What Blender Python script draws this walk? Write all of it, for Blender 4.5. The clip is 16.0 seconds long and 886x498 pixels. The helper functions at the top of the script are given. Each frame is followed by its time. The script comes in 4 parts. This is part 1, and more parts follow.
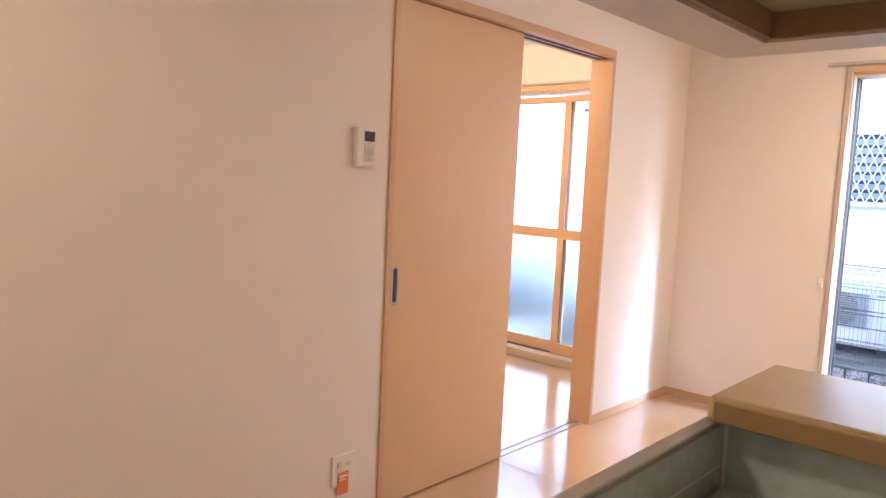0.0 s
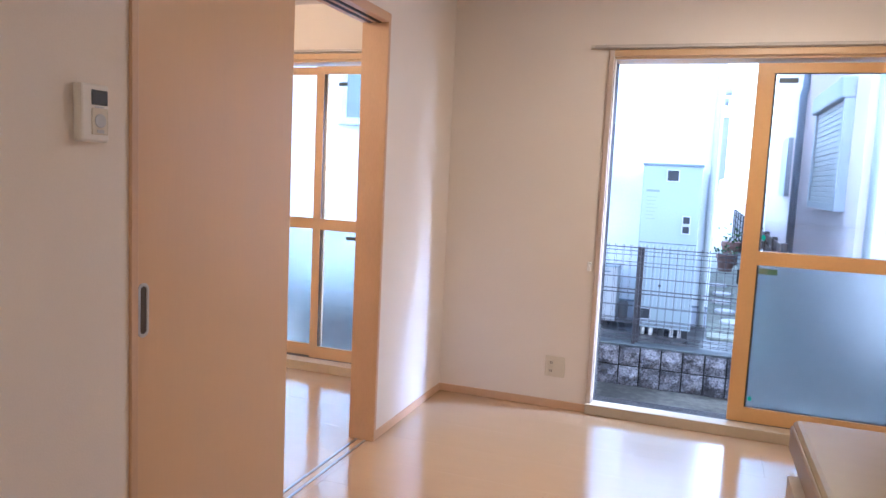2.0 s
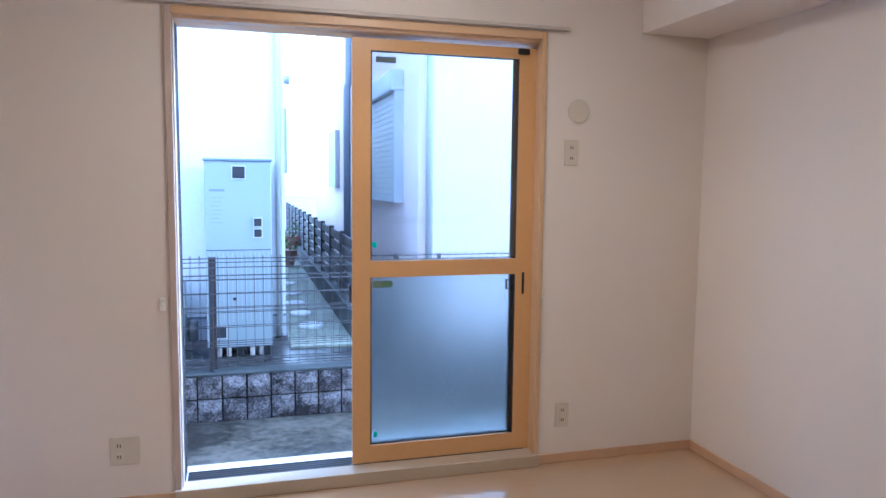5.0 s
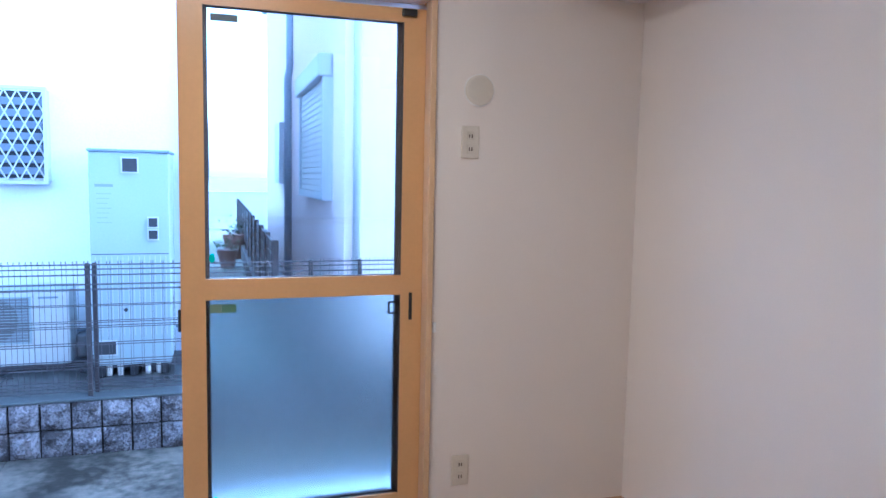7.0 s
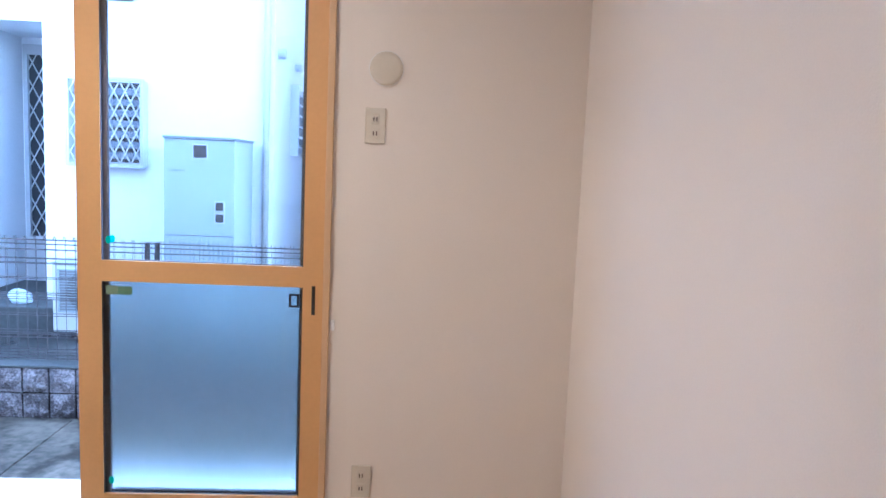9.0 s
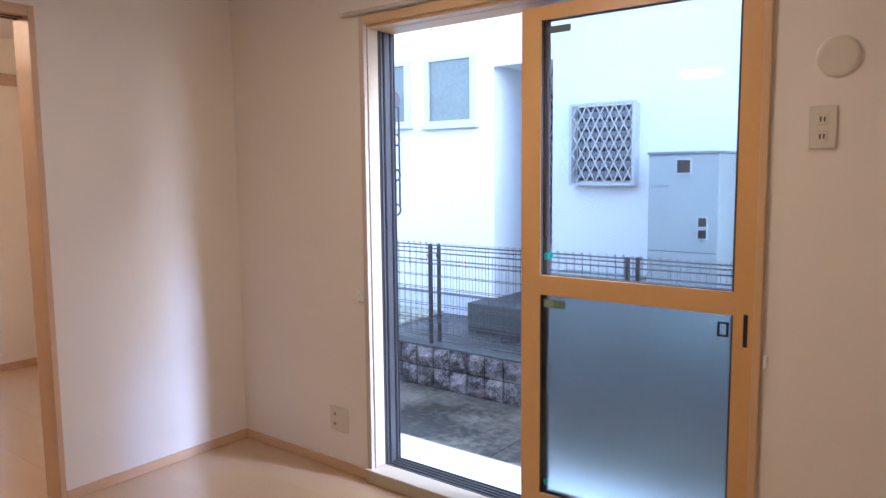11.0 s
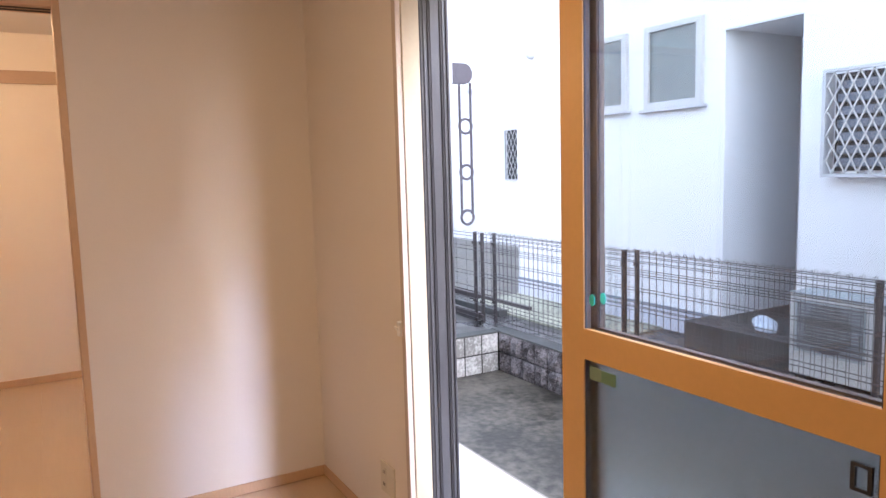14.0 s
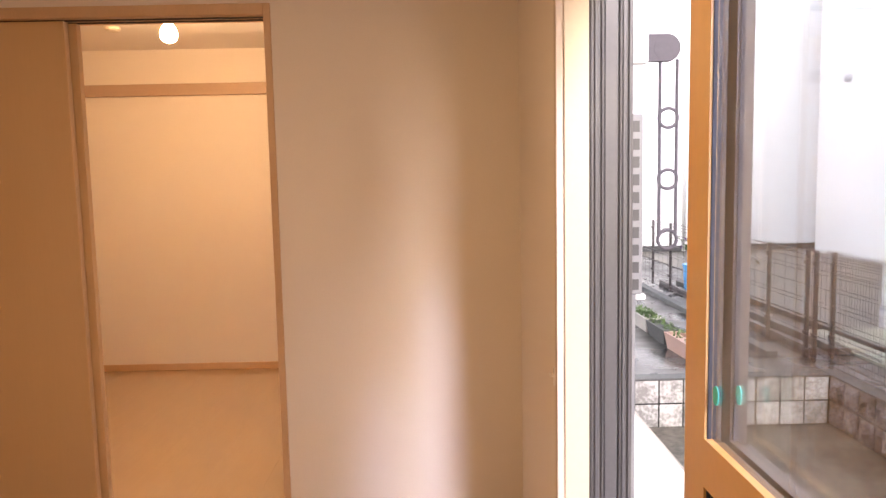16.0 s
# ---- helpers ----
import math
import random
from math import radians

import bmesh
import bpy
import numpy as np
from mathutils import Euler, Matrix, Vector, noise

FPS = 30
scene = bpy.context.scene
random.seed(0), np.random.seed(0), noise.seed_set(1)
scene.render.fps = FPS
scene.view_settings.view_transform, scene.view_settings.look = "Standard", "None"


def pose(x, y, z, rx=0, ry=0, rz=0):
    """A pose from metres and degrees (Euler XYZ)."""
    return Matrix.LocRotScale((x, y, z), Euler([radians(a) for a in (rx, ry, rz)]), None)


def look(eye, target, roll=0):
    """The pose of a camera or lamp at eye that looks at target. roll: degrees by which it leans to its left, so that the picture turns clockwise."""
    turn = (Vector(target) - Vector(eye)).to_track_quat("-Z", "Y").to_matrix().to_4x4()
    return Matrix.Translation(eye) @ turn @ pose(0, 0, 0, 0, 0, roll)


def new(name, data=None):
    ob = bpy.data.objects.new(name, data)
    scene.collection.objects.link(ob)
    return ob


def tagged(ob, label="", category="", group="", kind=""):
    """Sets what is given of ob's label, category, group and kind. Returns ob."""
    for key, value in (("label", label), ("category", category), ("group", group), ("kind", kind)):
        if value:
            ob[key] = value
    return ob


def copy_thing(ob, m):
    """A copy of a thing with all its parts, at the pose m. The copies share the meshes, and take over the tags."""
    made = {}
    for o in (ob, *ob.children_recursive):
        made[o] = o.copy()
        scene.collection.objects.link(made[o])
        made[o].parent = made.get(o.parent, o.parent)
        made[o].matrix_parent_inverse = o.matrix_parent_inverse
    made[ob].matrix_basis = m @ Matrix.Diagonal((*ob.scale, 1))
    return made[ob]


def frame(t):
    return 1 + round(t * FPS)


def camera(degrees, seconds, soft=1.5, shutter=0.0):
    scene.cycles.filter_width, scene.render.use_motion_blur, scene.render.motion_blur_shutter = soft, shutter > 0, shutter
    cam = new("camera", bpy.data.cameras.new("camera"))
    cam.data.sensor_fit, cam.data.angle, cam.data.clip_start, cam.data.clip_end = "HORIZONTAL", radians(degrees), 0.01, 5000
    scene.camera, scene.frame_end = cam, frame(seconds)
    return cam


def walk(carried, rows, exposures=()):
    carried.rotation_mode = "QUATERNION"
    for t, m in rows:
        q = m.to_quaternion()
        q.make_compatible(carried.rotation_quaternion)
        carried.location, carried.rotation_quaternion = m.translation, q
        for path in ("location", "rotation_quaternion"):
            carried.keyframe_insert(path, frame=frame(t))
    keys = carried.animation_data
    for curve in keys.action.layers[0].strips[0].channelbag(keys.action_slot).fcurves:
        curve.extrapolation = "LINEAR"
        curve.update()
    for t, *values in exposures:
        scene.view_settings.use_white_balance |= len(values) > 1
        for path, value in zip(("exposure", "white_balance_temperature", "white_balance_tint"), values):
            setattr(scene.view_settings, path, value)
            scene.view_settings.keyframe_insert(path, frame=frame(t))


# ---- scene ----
cam = camera(63.9, 16.0)
PATH = [
    (0, (-0.162, 1.086, 1.315), (-1.509, 2.551, 1.115), 2.7),
    (0.5, (-0.339, 1.148, 1.315), (-1.5, 2.766, 1.125), 2.0),
    (1, (-0.477, 1.234, 1.305), (-1.521, 2.923, 1.073), 2.3),
    (1.5, (-0.614, 1.344, 1.31), (-1.502, 3.124, 1.105), 2.5),
    (2, (-0.73, 1.433, 1.305), (-1.398, 3.307, 1.094), 2.7),
    (2.5, (-0.884, 1.504, 1.328), (-1.203, 3.472, 1.167), 2.3),
    (3, (-0.947, 1.583, 1.323), (-1.082, 3.572, 1.165), 1.1),
    (3.5, (-0.958, 1.8, 1.325), (-0.891, 3.791, 1.152), 0.4),
    (4, (-0.948, 1.969, 1.341), (-0.696, 3.944, 1.155), 0.3),
    (4.5, (-0.996, 2.182, 1.337), (-0.514, 4.114, 1.151), 0.1),
    (7, (-0.378, 2.967, 1.34), (0.23, 4.862, 1.142), 1.2),
    (7.5, (-0.118, 2.982, 1.329), (0.28, 4.932, 1.139), 1.1),
    (8, (0.179, 2.958, 1.32), (0.459, 4.928, 1.113), 2.3),
    (8.5, (0.433, 2.988, 1.32), (0.715, 4.955, 1.093), 2.4),
    (9, (0.637, 3.028, 1.343), (0.75, 5.012, 1.117), 2.5),
    (9.5, (0.826, 3.061, 1.355), (0.446, 5.013, 1.147), 1.7),
    (10, (0.942, 3.08, 1.359), (0.128, 4.895, 1.152), 1.2),
    (12.5, (0.854, 3.755, 1.349), (-0.641, 5.069, 1.157), -1.0),
    (13, (0.881, 3.991, 1.341), (-0.749, 5.131, 1.136), -0.4),
    (13.5, (0.878, 4.21, 1.342), (-0.803, 5.268, 1.11), -2.1),
    (14, (0.885, 4.438, 1.364), (-0.847, 5.412, 1.14), -1.6),
    (14.5, (0.848, 4.714, 1.359), (-0.995, 5.457, 1.135), -1.6),
    (15, (0.811, 4.898, 1.348), (-1.127, 5.343, 1.134), -1.6),
    (15.2, (0.786, 4.952, 1.331), (-1.172, 5.304, 1.129), -1.6),
    (15.5, (0.728, 5.035, 1.336), (-1.245, 5.276, 1.117), -1.7),
    (16, (0.603, 5.16, 1.365), (-1.387, 5.179, 1.167), -1.2),
]
EXPOSURES = [(0, 3.95, 5100, 10), (0.5, 3.75, 5000, 9), (1, 3.66, 4850, 9), (2, 3.42, 4600, 8), (3.5, 3.13, 4430, 7), (4.7, 3.08, 4250, 6), (7, 3.22, 3880, 5), (8, 3.36, 3980, 5), (8.5, 3.45, 4200, 6), (9, 3.56, 4180, 6), (9.5, 3.28, 4400, 7), (10, 2.95, 4650, 8), (12.5, 2.82, 5180, 10), (13.5, 2.85, 5800, 13), (14.5, 2.82, 6200, 14), (16, 2.90, 7300, 18)]
walk(cam, [(t, look(eye, target, roll)) for t, eye, target, roll in PATH], EXPOSURES)
BULB, ADDED_LIGHT = 58.0, 3.2

# ---- world, skylight lamp and daylight ----
world = bpy.data.worlds.new("sky")
scene.world = world
world.use_nodes = True
wn = world.node_tree.nodes
sky = wn.new("ShaderNodeTexSky")
sky.sky_type, sky.sun_disc = "NISHITA", False
sky.sun_elevation, sky.sun_rotation = radians(32), radians(74)
sky.air_density, sky.dust_density = 1.0, 2.0
wn["Background"].inputs["Strength"].default_value = 0.15
haze = wn.new("ShaderNodeHueSaturation")
haze.inputs["Saturation"].default_value = 0.45
world.node_tree.links.new(sky.outputs[0], haze.inputs["Color"])
world.node_tree.links.new(haze.outputs[0], wn["Background"].inputs["Color"])
# Soft bluish lamp added for the cool patch on the partition wall.
skylight = new("skylight", bpy.data.lights.new("skylight", "SUN"))
skylight.data.energy, skylight.data.angle, skylight.data.color = 0.46, radians(8), (0.44, 0.57, 1.0)
skylight.matrix_world = look((9.6, 2.75, 6.1), (0.0, 0.0, 0.0))


# ---- materials ----
def material(name, color, rough=0.6, metal=0.0, spec=0.5):
    m = bpy.data.materials.new(name)
    m.use_nodes = True
    b = m.node_tree.nodes["Principled BSDF"]
    b.inputs["Base Color"].default_value = (*color, 1)
    b.inputs["Roughness"].default_value = rough
    b.inputs["Metallic"].default_value = metal
    b.inputs["Specular IOR Level"].default_value = spec
    return m


def node(m, kind, **values):
    n = m.node_tree.nodes.new(kind)
    for key, value in values.items():
        n.inputs[key].default_value = value
    return n


def join(m, a, b):
    m.node_tree.links.new(a, b)


def varied(name, color, rough=0.6, amount=0.12, big=1.5, fine=60.0, bump=0.05, depth=0.002, metal=0.0, stretch=(1, 1, 1), spec=0.5, rough_var=0.1, per_object=0.0):
    """A surface with stains at one scale, grain at another and a fine relief."""
    m = material(name, color, rough, metal, spec)
    b = m.node_tree.nodes["Principled BSDF"]
    tex = node(m, "ShaderNodeTexCoord")
    mp = node(m, "ShaderNodeMapping", Scale=stretch)
    join(m, tex.outputs["Object"], mp.inputs["Vector"])
    n1 = node(m, "ShaderNodeTexNoise", Scale=big, Detail=5.0)
    n2 = node(m, "ShaderNodeTexNoise", Scale=fine, Detail=3.0)
    for n in (n1, n2):
        join(m, mp.outputs[0], n.inputs["Vector"])
    add = node(m, "ShaderNodeMath")
    add.operation = "ADD"
    join(m, n1.outputs["Fac"], add.inputs[0])
    join(m, n2.outputs["Fac"], add.inputs[1])
    last = add.outputs[0]
    if per_object:
        info = node(m, "ShaderNodeObjectInfo")
        ma = node(m, "ShaderNodeMath")
        ma.operation = "MULTIPLY_ADD"
        join(m, info.outputs["Random"], ma.inputs[0])
        ma.inputs[1].default_value = per_object
        join(m, last, ma.inputs[2])
        last = ma.outputs[0]
    rng = node(m, "ShaderNodeMapRange")
    rng.inputs["From Min"].default_value, rng.inputs["From Max"].default_value = 0.6, 1.4 + per_object
    rng.inputs["To Min"].default_value, rng.inputs["To Max"].default_value = 1 - amount, 1 + amount
    join(m, last, rng.inputs["Value"])
    mix = node(m, "ShaderNodeVectorMath")
    mix.operation = "SCALE"
    mix.inputs[0].default_value = color
    join(m, rng.outputs[0], mix.inputs["Scale"])
    join(m, mix.outputs[0], b.inputs["Base Color"])
    rr = node(m, "ShaderNodeMapRange")
    rr.inputs["From Min"].default_value, rr.inputs["From Max"].default_value = 0.3, 0.7
    rr.inputs["To Min"].default_value, rr.inputs["To Max"].default_value = max(0.03, rough - rough_var), min(1, rough + rough_var)
    join(m, n1.outputs["Fac"], rr.inputs["Value"])
    join(m, rr.outputs[0], b.inputs["Roughness"])
    bp = node(m, "ShaderNodeBump", Strength=bump, Distance=depth)
    join(m, n2.outputs["Fac"], bp.inputs["Height"])
    join(m, bp.outputs[0], b.inputs["Normal"])
    return m


def mottled(name, dark, pale, big, fine, rough, bump, depth, per_object=0.0):
    """Damp, blotched masonry: two tones broken up at two scales."""
    m = material(name, dark, rough)
    b = m.node_tree.nodes["Principled BSDF"]
    geo = node(m, "ShaderNodeNewGeometry")
    n1 = node(m, "ShaderNodeTexNoise", Scale=big, Detail=8.0, Roughness=0.65)
    n2 = node(m, "ShaderNodeTexNoise", Scale=fine, Detail=4.0)
    for n in (n1, n2):
        join(m, geo.outputs["Position"], n.inputs["Vector"])
    info = node(m, "ShaderNodeObjectInfo")
    ma = node(m, "ShaderNodeMath")
    ma.operation = "MULTIPLY_ADD"
    join(m, info.outputs["Random"], ma.inputs[0])
    ma.inputs[1].default_value = per_object
    join(m, n1.outputs["Fac"], ma.inputs[2])
    rng = node(m, "ShaderNodeMapRange")
    rng.inputs["From Min"].default_value, rng.inputs["From Max"].default_value = 0.40 + per_object / 2, 0.66 + per_object / 2
    speck = node(m, "ShaderNodeMath")
    speck.operation = "MULTIPLY_ADD"
    join(m, n2.outputs["Fac"], speck.inputs[0])
    speck.inputs[1].default_value = 0.55
    join(m, ma.outputs[0], speck.inputs[2])
    off = node(m, "ShaderNodeMath")
    off.operation = "SUBTRACT"
    join(m, speck.outputs[0], off.inputs[0])
    off.inputs[1].default_value = 0.275
    join(m, off.outputs[0], rng.inputs["Value"])
    mix = node(m, "ShaderNodeMix")
    mix.data_type = "RGBA"
    mix.inputs[6].default_value, mix.inputs[7].default_value = (*dark, 1), (*pale, 1)
    join(m, rng.outputs[0], mix.inputs[0])
    join(m, mix.outputs[2], b.inputs["Base Color"])
    rr = node(m, "ShaderNodeMapRange")
    rr.inputs["To Min"].default_value, rr.inputs["To Max"].default_value = max(0.1, rough - 0.2), min(1, rough + 0.25)
    join(m, n1.outputs["Fac"], rr.inputs["Value"])
    join(m, rr.outputs[0], b.inputs["Roughness"])
    bp = node(m, "ShaderNodeBump", Strength=bump, Distance=depth)
    join(m, n2.outputs["Fac"], bp.inputs["Height"])
    join(m, bp.outputs[0], b.inputs["Normal"])
    return m


WALLPAPER = varied("wallpaper", (0.80, 0.73, 0.65), 0.75, 0.025, 1.2, 220.0, 0.35, 0.0015)
CEILING = varied("ceiling_paper", (0.80, 0.76, 0.71), 0.8, 0.03, 1.5, 160.0, 0.3, 0.0015)
FLOOR_WOOD = varied("floor_wood", (0.51, 0.352, 0.205), 0.15, 0.035, 1.5, 9.0, 0.02, 0.0004, stretch=(0.6, 7, 7), spec=0.9, rough_var=0.03, per_object=0.2)
_b = FLOOR_WOOD.node_tree.nodes["Principled BSDF"]
_b.inputs["Coat Weight"].default_value, _b.inputs["Coat Roughness"].default_value = 0.9, 0.13
DOOR_WOOD = varied("door_wood", (0.67, 0.44, 0.235), 0.42, 0.022, 1.5, 22.0, 0.04, 0.0006, stretch=(9, 9, 0.5))
TRIM_WOOD = varied("trim_wood", (0.60, 0.39, 0.23), 0.42, 0.06, 3.0, 40.0, 0.04, 0.0006, stretch=(4, 4, 1))
SASH_WOOD = varied("sash_vinyl", (0.66, 0.39, 0.145), 0.38, 0.04, 3.0, 60.0, 0.03, 0.0004)
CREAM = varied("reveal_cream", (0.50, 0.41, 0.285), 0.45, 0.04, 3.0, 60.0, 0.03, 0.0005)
GASKET = varied("grey_rubber", (0.06, 0.06, 0.065), 0.6, 0.1, 5.0, 80.0, 0.03, 0.0004)
DARK_ALU = varied("dark_aluminium", (0.045, 0.040, 0.039), 0.42, 0.1, 4.0, 90.0, 0.04, 0.0005)
OUTER_SASH = varied("brown_aluminium", (0.082, 0.063, 0.054), 0.42, 0.08, 4.0, 90.0, 0.03, 0.0005)
PLINTH = varied("lavender_plinth", (0.58, 0.60, 0.68), 0.85, 0.08, 1.2, 60.0, 0.3, 0.003)
GREY_ALU = varied("grey_aluminium", (0.13, 0.13, 0.135), 0.4, 0.1, 4.0, 90.0, 0.03, 0.0005, metal=0.3)
RIDGE = varied("ridge_aluminium", (0.048, 0.046, 0.05), 0.40, 0.15, 4.0, 90.0, 0.03, 0.0005, spec=0.5)
ARM_GREY = varied("lilac_grey_steel", (0.075, 0.07, 0.082), 0.65, 0.08, 4.0, 90.0, 0.03, 0.0005, spec=0.2)
PANEL_GREY = varied("grey_painted_steel", (0.13, 0.13, 0.135), 0.5, 0.1, 4.0, 90.0, 0.03, 0.0005)
CASING_WOOD = varied("yellow_casing_wood", (0.62, 0.42, 0.22), 0.42, 0.05, 3.0, 40.0, 0.04, 0.0006, stretch=(4, 4, 1))
FAN_GREY = varied("fan_shadow_grey", (0.20, 0.21, 0.23), 0.6, 0.1, 4.0, 60.0, 0.03, 0.0005)
# Paler copy of the sash vinyl: the bedroom's different light put into colour.
SASH_LIT = varied("lit_sash_vinyl", (0.64, 0.43, 0.23), 0.38, 0.04, 3.0, 60.0, 0.03, 0.0004)
RAIL_WOOD = varied("greyed_rail_wood", (0.46, 0.32, 0.225), 0.5, 0.06, 3.0, 40.0, 0.04, 0.0006, stretch=(4, 1, 4))
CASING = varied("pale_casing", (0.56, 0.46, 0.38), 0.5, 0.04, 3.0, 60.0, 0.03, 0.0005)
PALE_LABEL = varied("pale_label", (0.19, 0.26, 0.17), 0.5, 0.06, 20.0, 100.0, 0.02, 0.0003)
COUNTER = varied("counter_wood", (0.50, 0.385, 0.20), 0.26, 0.03, 1.0, 14.0, 0.004, 0.0002, stretch=(0.6, 3, 3), rough_var=0.02)
COUNTER_SHADE = varied("counter_edge_shade", (0.34, 0.22, 0.10), 0.4, 0.08, 2.0, 20.0, 0.03, 0.0006)
PANEL = varied("kitchen_panel", (0.54, 0.63, 0.63), 0.14, 0.15, 2.0, 40.0, 0.02, 0.0005)
PANEL_EDGE = varied("panel_edge", (0.33, 0.29, 0.25), 0.5, 0.08, 4.0, 60.0, 0.03, 0.0005)
CABINET_WHITE = varied("cabinet_white", (0.74, 0.69, 0.64), 0.4, 0.04, 2.0, 60.0, 0.02, 0.0004)
CABINET_BROWN = varied("cabinet_brown", (0.30, 0.185, 0.09), 0.5, 0.1, 3.0, 30.0, 0.03, 0.0006)
CABINET_GREEN = varied("cabinet_green", (0.40, 0.39, 0.26), 0.5, 0.08, 3.0, 40.0, 0.02, 0.0005)
PLASTIC = varied("white_plastic", (0.78, 0.75, 0.70), 0.4, 0.03, 5.0, 120.0, 0.02, 0.0003)
HOOK_WHITE = varied("glossy_white_plastic", (0.88, 0.88, 0.87), 0.25, 0.02, 5.0, 120.0, 0.02, 0.0003)
PULL_DARK = varied("dark_slot", (0.07, 0.05, 0.04), 0.6, 0.15, 5.0, 80.0, 0.03, 0.0004)
BEIGE_PLASTIC = varied("beige_plastic", (0.66, 0.60, 0.49), 0.45, 0.03, 5.0, 120.0, 0.02, 0.0003)
BLACK = varied("black_plastic", (0.02, 0.02, 0.022), 0.4, 0.15, 5.0, 80.0, 0.03, 0.0004)
STEEL = varied("brushed_steel", (0.42, 0.42, 0.43), 0.35, 0.08, 4.0, 90.0, 0.05, 0.0004, metal=0.8)
STEP = varied("white_step", (0.74, 0.74, 0.74), 0.6, 0.06, 2.0, 70.0, 0.15, 0.001)
PATIO = mottled("patio_concrete", (0.026, 0.023, 0.018), (0.150, 0.135, 0.110), 1.7, 15.0, 0.36, 0.45, 0.006)
SOIL = varied("neighbour_concrete", (0.034, 0.033, 0.032), 0.34, 0.6, 1.8, 30.0, 0.35, 0.004, spec=0.45, rough_var=0.22)
GRAVEL = varied("gravel", (0.30, 0.31, 0.25), 0.8, 0.5, 3.0, 25.0, 0.8, 0.02)
BLOCK = mottled("split_block", (0.036, 0.029, 0.030), (0.235, 0.213, 0.222), 6.0, 60.0, 0.75, 0.9, 0.012, 0.10)
BLOCK_PALE = mottled("pale_block", (0.20, 0.195, 0.19), (0.52, 0.51, 0.51), 6.0, 40.0, 0.8, 0.4, 0.006, 0.1)
JOINT = varied("block_joint", (0.018, 0.017, 0.016), 0.9, 0.2, 5.0, 40.0, 0.3, 0.003)
CAP = varied("wall_cap", (0.058, 0.062, 0.062), 0.6, 0.3, 3.0, 30.0, 0.4, 0.004)
FENCE = varied("brown_fence_steel", (0.035, 0.028, 0.03), 0.45, 0.15, 5.0, 60.0, 0.03, 0.0005)
WIRE = varied("fence_wire", (0.07, 0.062, 0.066), 0.45, 0.15, 5.0, 60.0, 0.03, 0.0005)
RENDERED = varied("white_render", (0.78, 0.79, 0.81), 0.85, 0.06, 0.7, 60.0, 0.35, 0.003)
PINKISH = varied("pinkish_render", (0.87, 0.73, 0.69), 0.85, 0.06, 0.7, 60.0, 0.35, 0.003)
APPLIANCE = varied("pale_steel_casing", (0.33, 0.375, 0.39), 0.45, 0.04, 2.0, 60.0, 0.02, 0.0005)
APPLIANCE_WHITE = varied("ivory_steel_casing", (0.52, 0.52, 0.51), 0.45, 0.05, 2.0, 60.0, 0.02, 0.0005)
DARK = varied("dark_recess", (0.03, 0.03, 0.034), 0.7, 0.2, 5.0, 50.0, 0.05, 0.001)
GREYFRAME = varied("grey_grille", (0.50, 0.51, 0.53), 0.45, 0.06, 4.0, 60.0, 0.02, 0.0004)
BLUEGREY = varied("bluegrey_pipe", (0.20, 0.23, 0.28), 0.5, 0.08, 3.0, 60.0, 0.02, 0.0005)
PIPE_GREY = varied("pale_bluegrey_pipe", (0.27, 0.305, 0.36), 0.5, 0.08, 3.0, 60.0, 0.02, 0.0005)
STICKER = varied("teal_sticker", (0.05, 0.55, 0.45), 0.5, 0.06, 20.0, 100.0, 0.02, 0.0003)
GREEN_LABEL = varied("green_label", (0.12, 0.22, 0.13), 0.5, 0.06, 20.0, 100.0, 0.02, 0.0003)
GREY_LABEL = varied("grey_label", (0.10, 0.13, 0.13), 0.5, 0.06, 20.0, 100.0, 0.02, 0.0003)
RAIL = varied("rail_ivory", (0.55, 0.50, 0.44), 0.45, 0.04, 5.0, 60.0, 0.02, 0.0003)
ORANGE = varied("orange_tag", (0.75, 0.22, 0.08), 0.6, 0.06, 20.0, 100.0, 0.02, 0.0003)
PLANTER_WHITE = varied("weathered_white_plastic", (0.38, 0.36, 0.33), 0.6, 0.2, 6.0, 60.0, 0.1, 0.001)
TERRACOTTA = varied("terracotta", (0.22, 0.12, 0.09), 0.7, 0.2, 6.0, 60.0, 0.1, 0.001)
PINK_POT = varied("pink_plastic", (0.40, 0.26, 0.22), 0.5, 0.15, 6.0, 60.0, 0.05, 0.0006)
LEAF = varied("leaf", (0.07, 0.12, 0.04), 0.55, 0.4, 8.0, 60.0, 0.1, 0.001)
PETAL = varied("petal", (0.28, 0.12, 0.38), 0.6, 0.3, 20.0, 60.0, 0.05, 0.001)
YELLOW = varied("yellow_petal", (0.75, 0.60, 0.08), 0.6, 0.2, 20.0, 60.0, 0.05, 0.001)
BLUE = varied("blue_plastic", (0.05, 0.28, 0.55), 0.4, 0.1, 6.0, 60.0, 0.03, 0.0005)
RED = varied("red_plastic", (0.34, 0.07, 0.08), 0.4, 0.1, 6.0, 60.0, 0.03, 0.0005)


def glass(name, rough, tint):
    m = bpy.data.materials.new(name)
    m.use_nodes = True
    b = m.node_tree.nodes["Principled BSDF"]
    b.inputs["Base Color"].default_value = (*tint, 1)
    b.inputs["Roughness"].default_value = rough
    b.inputs["IOR"].default_value = 1.45
    b.inputs["Transmission Weight"].default_value = 1.0
    return m


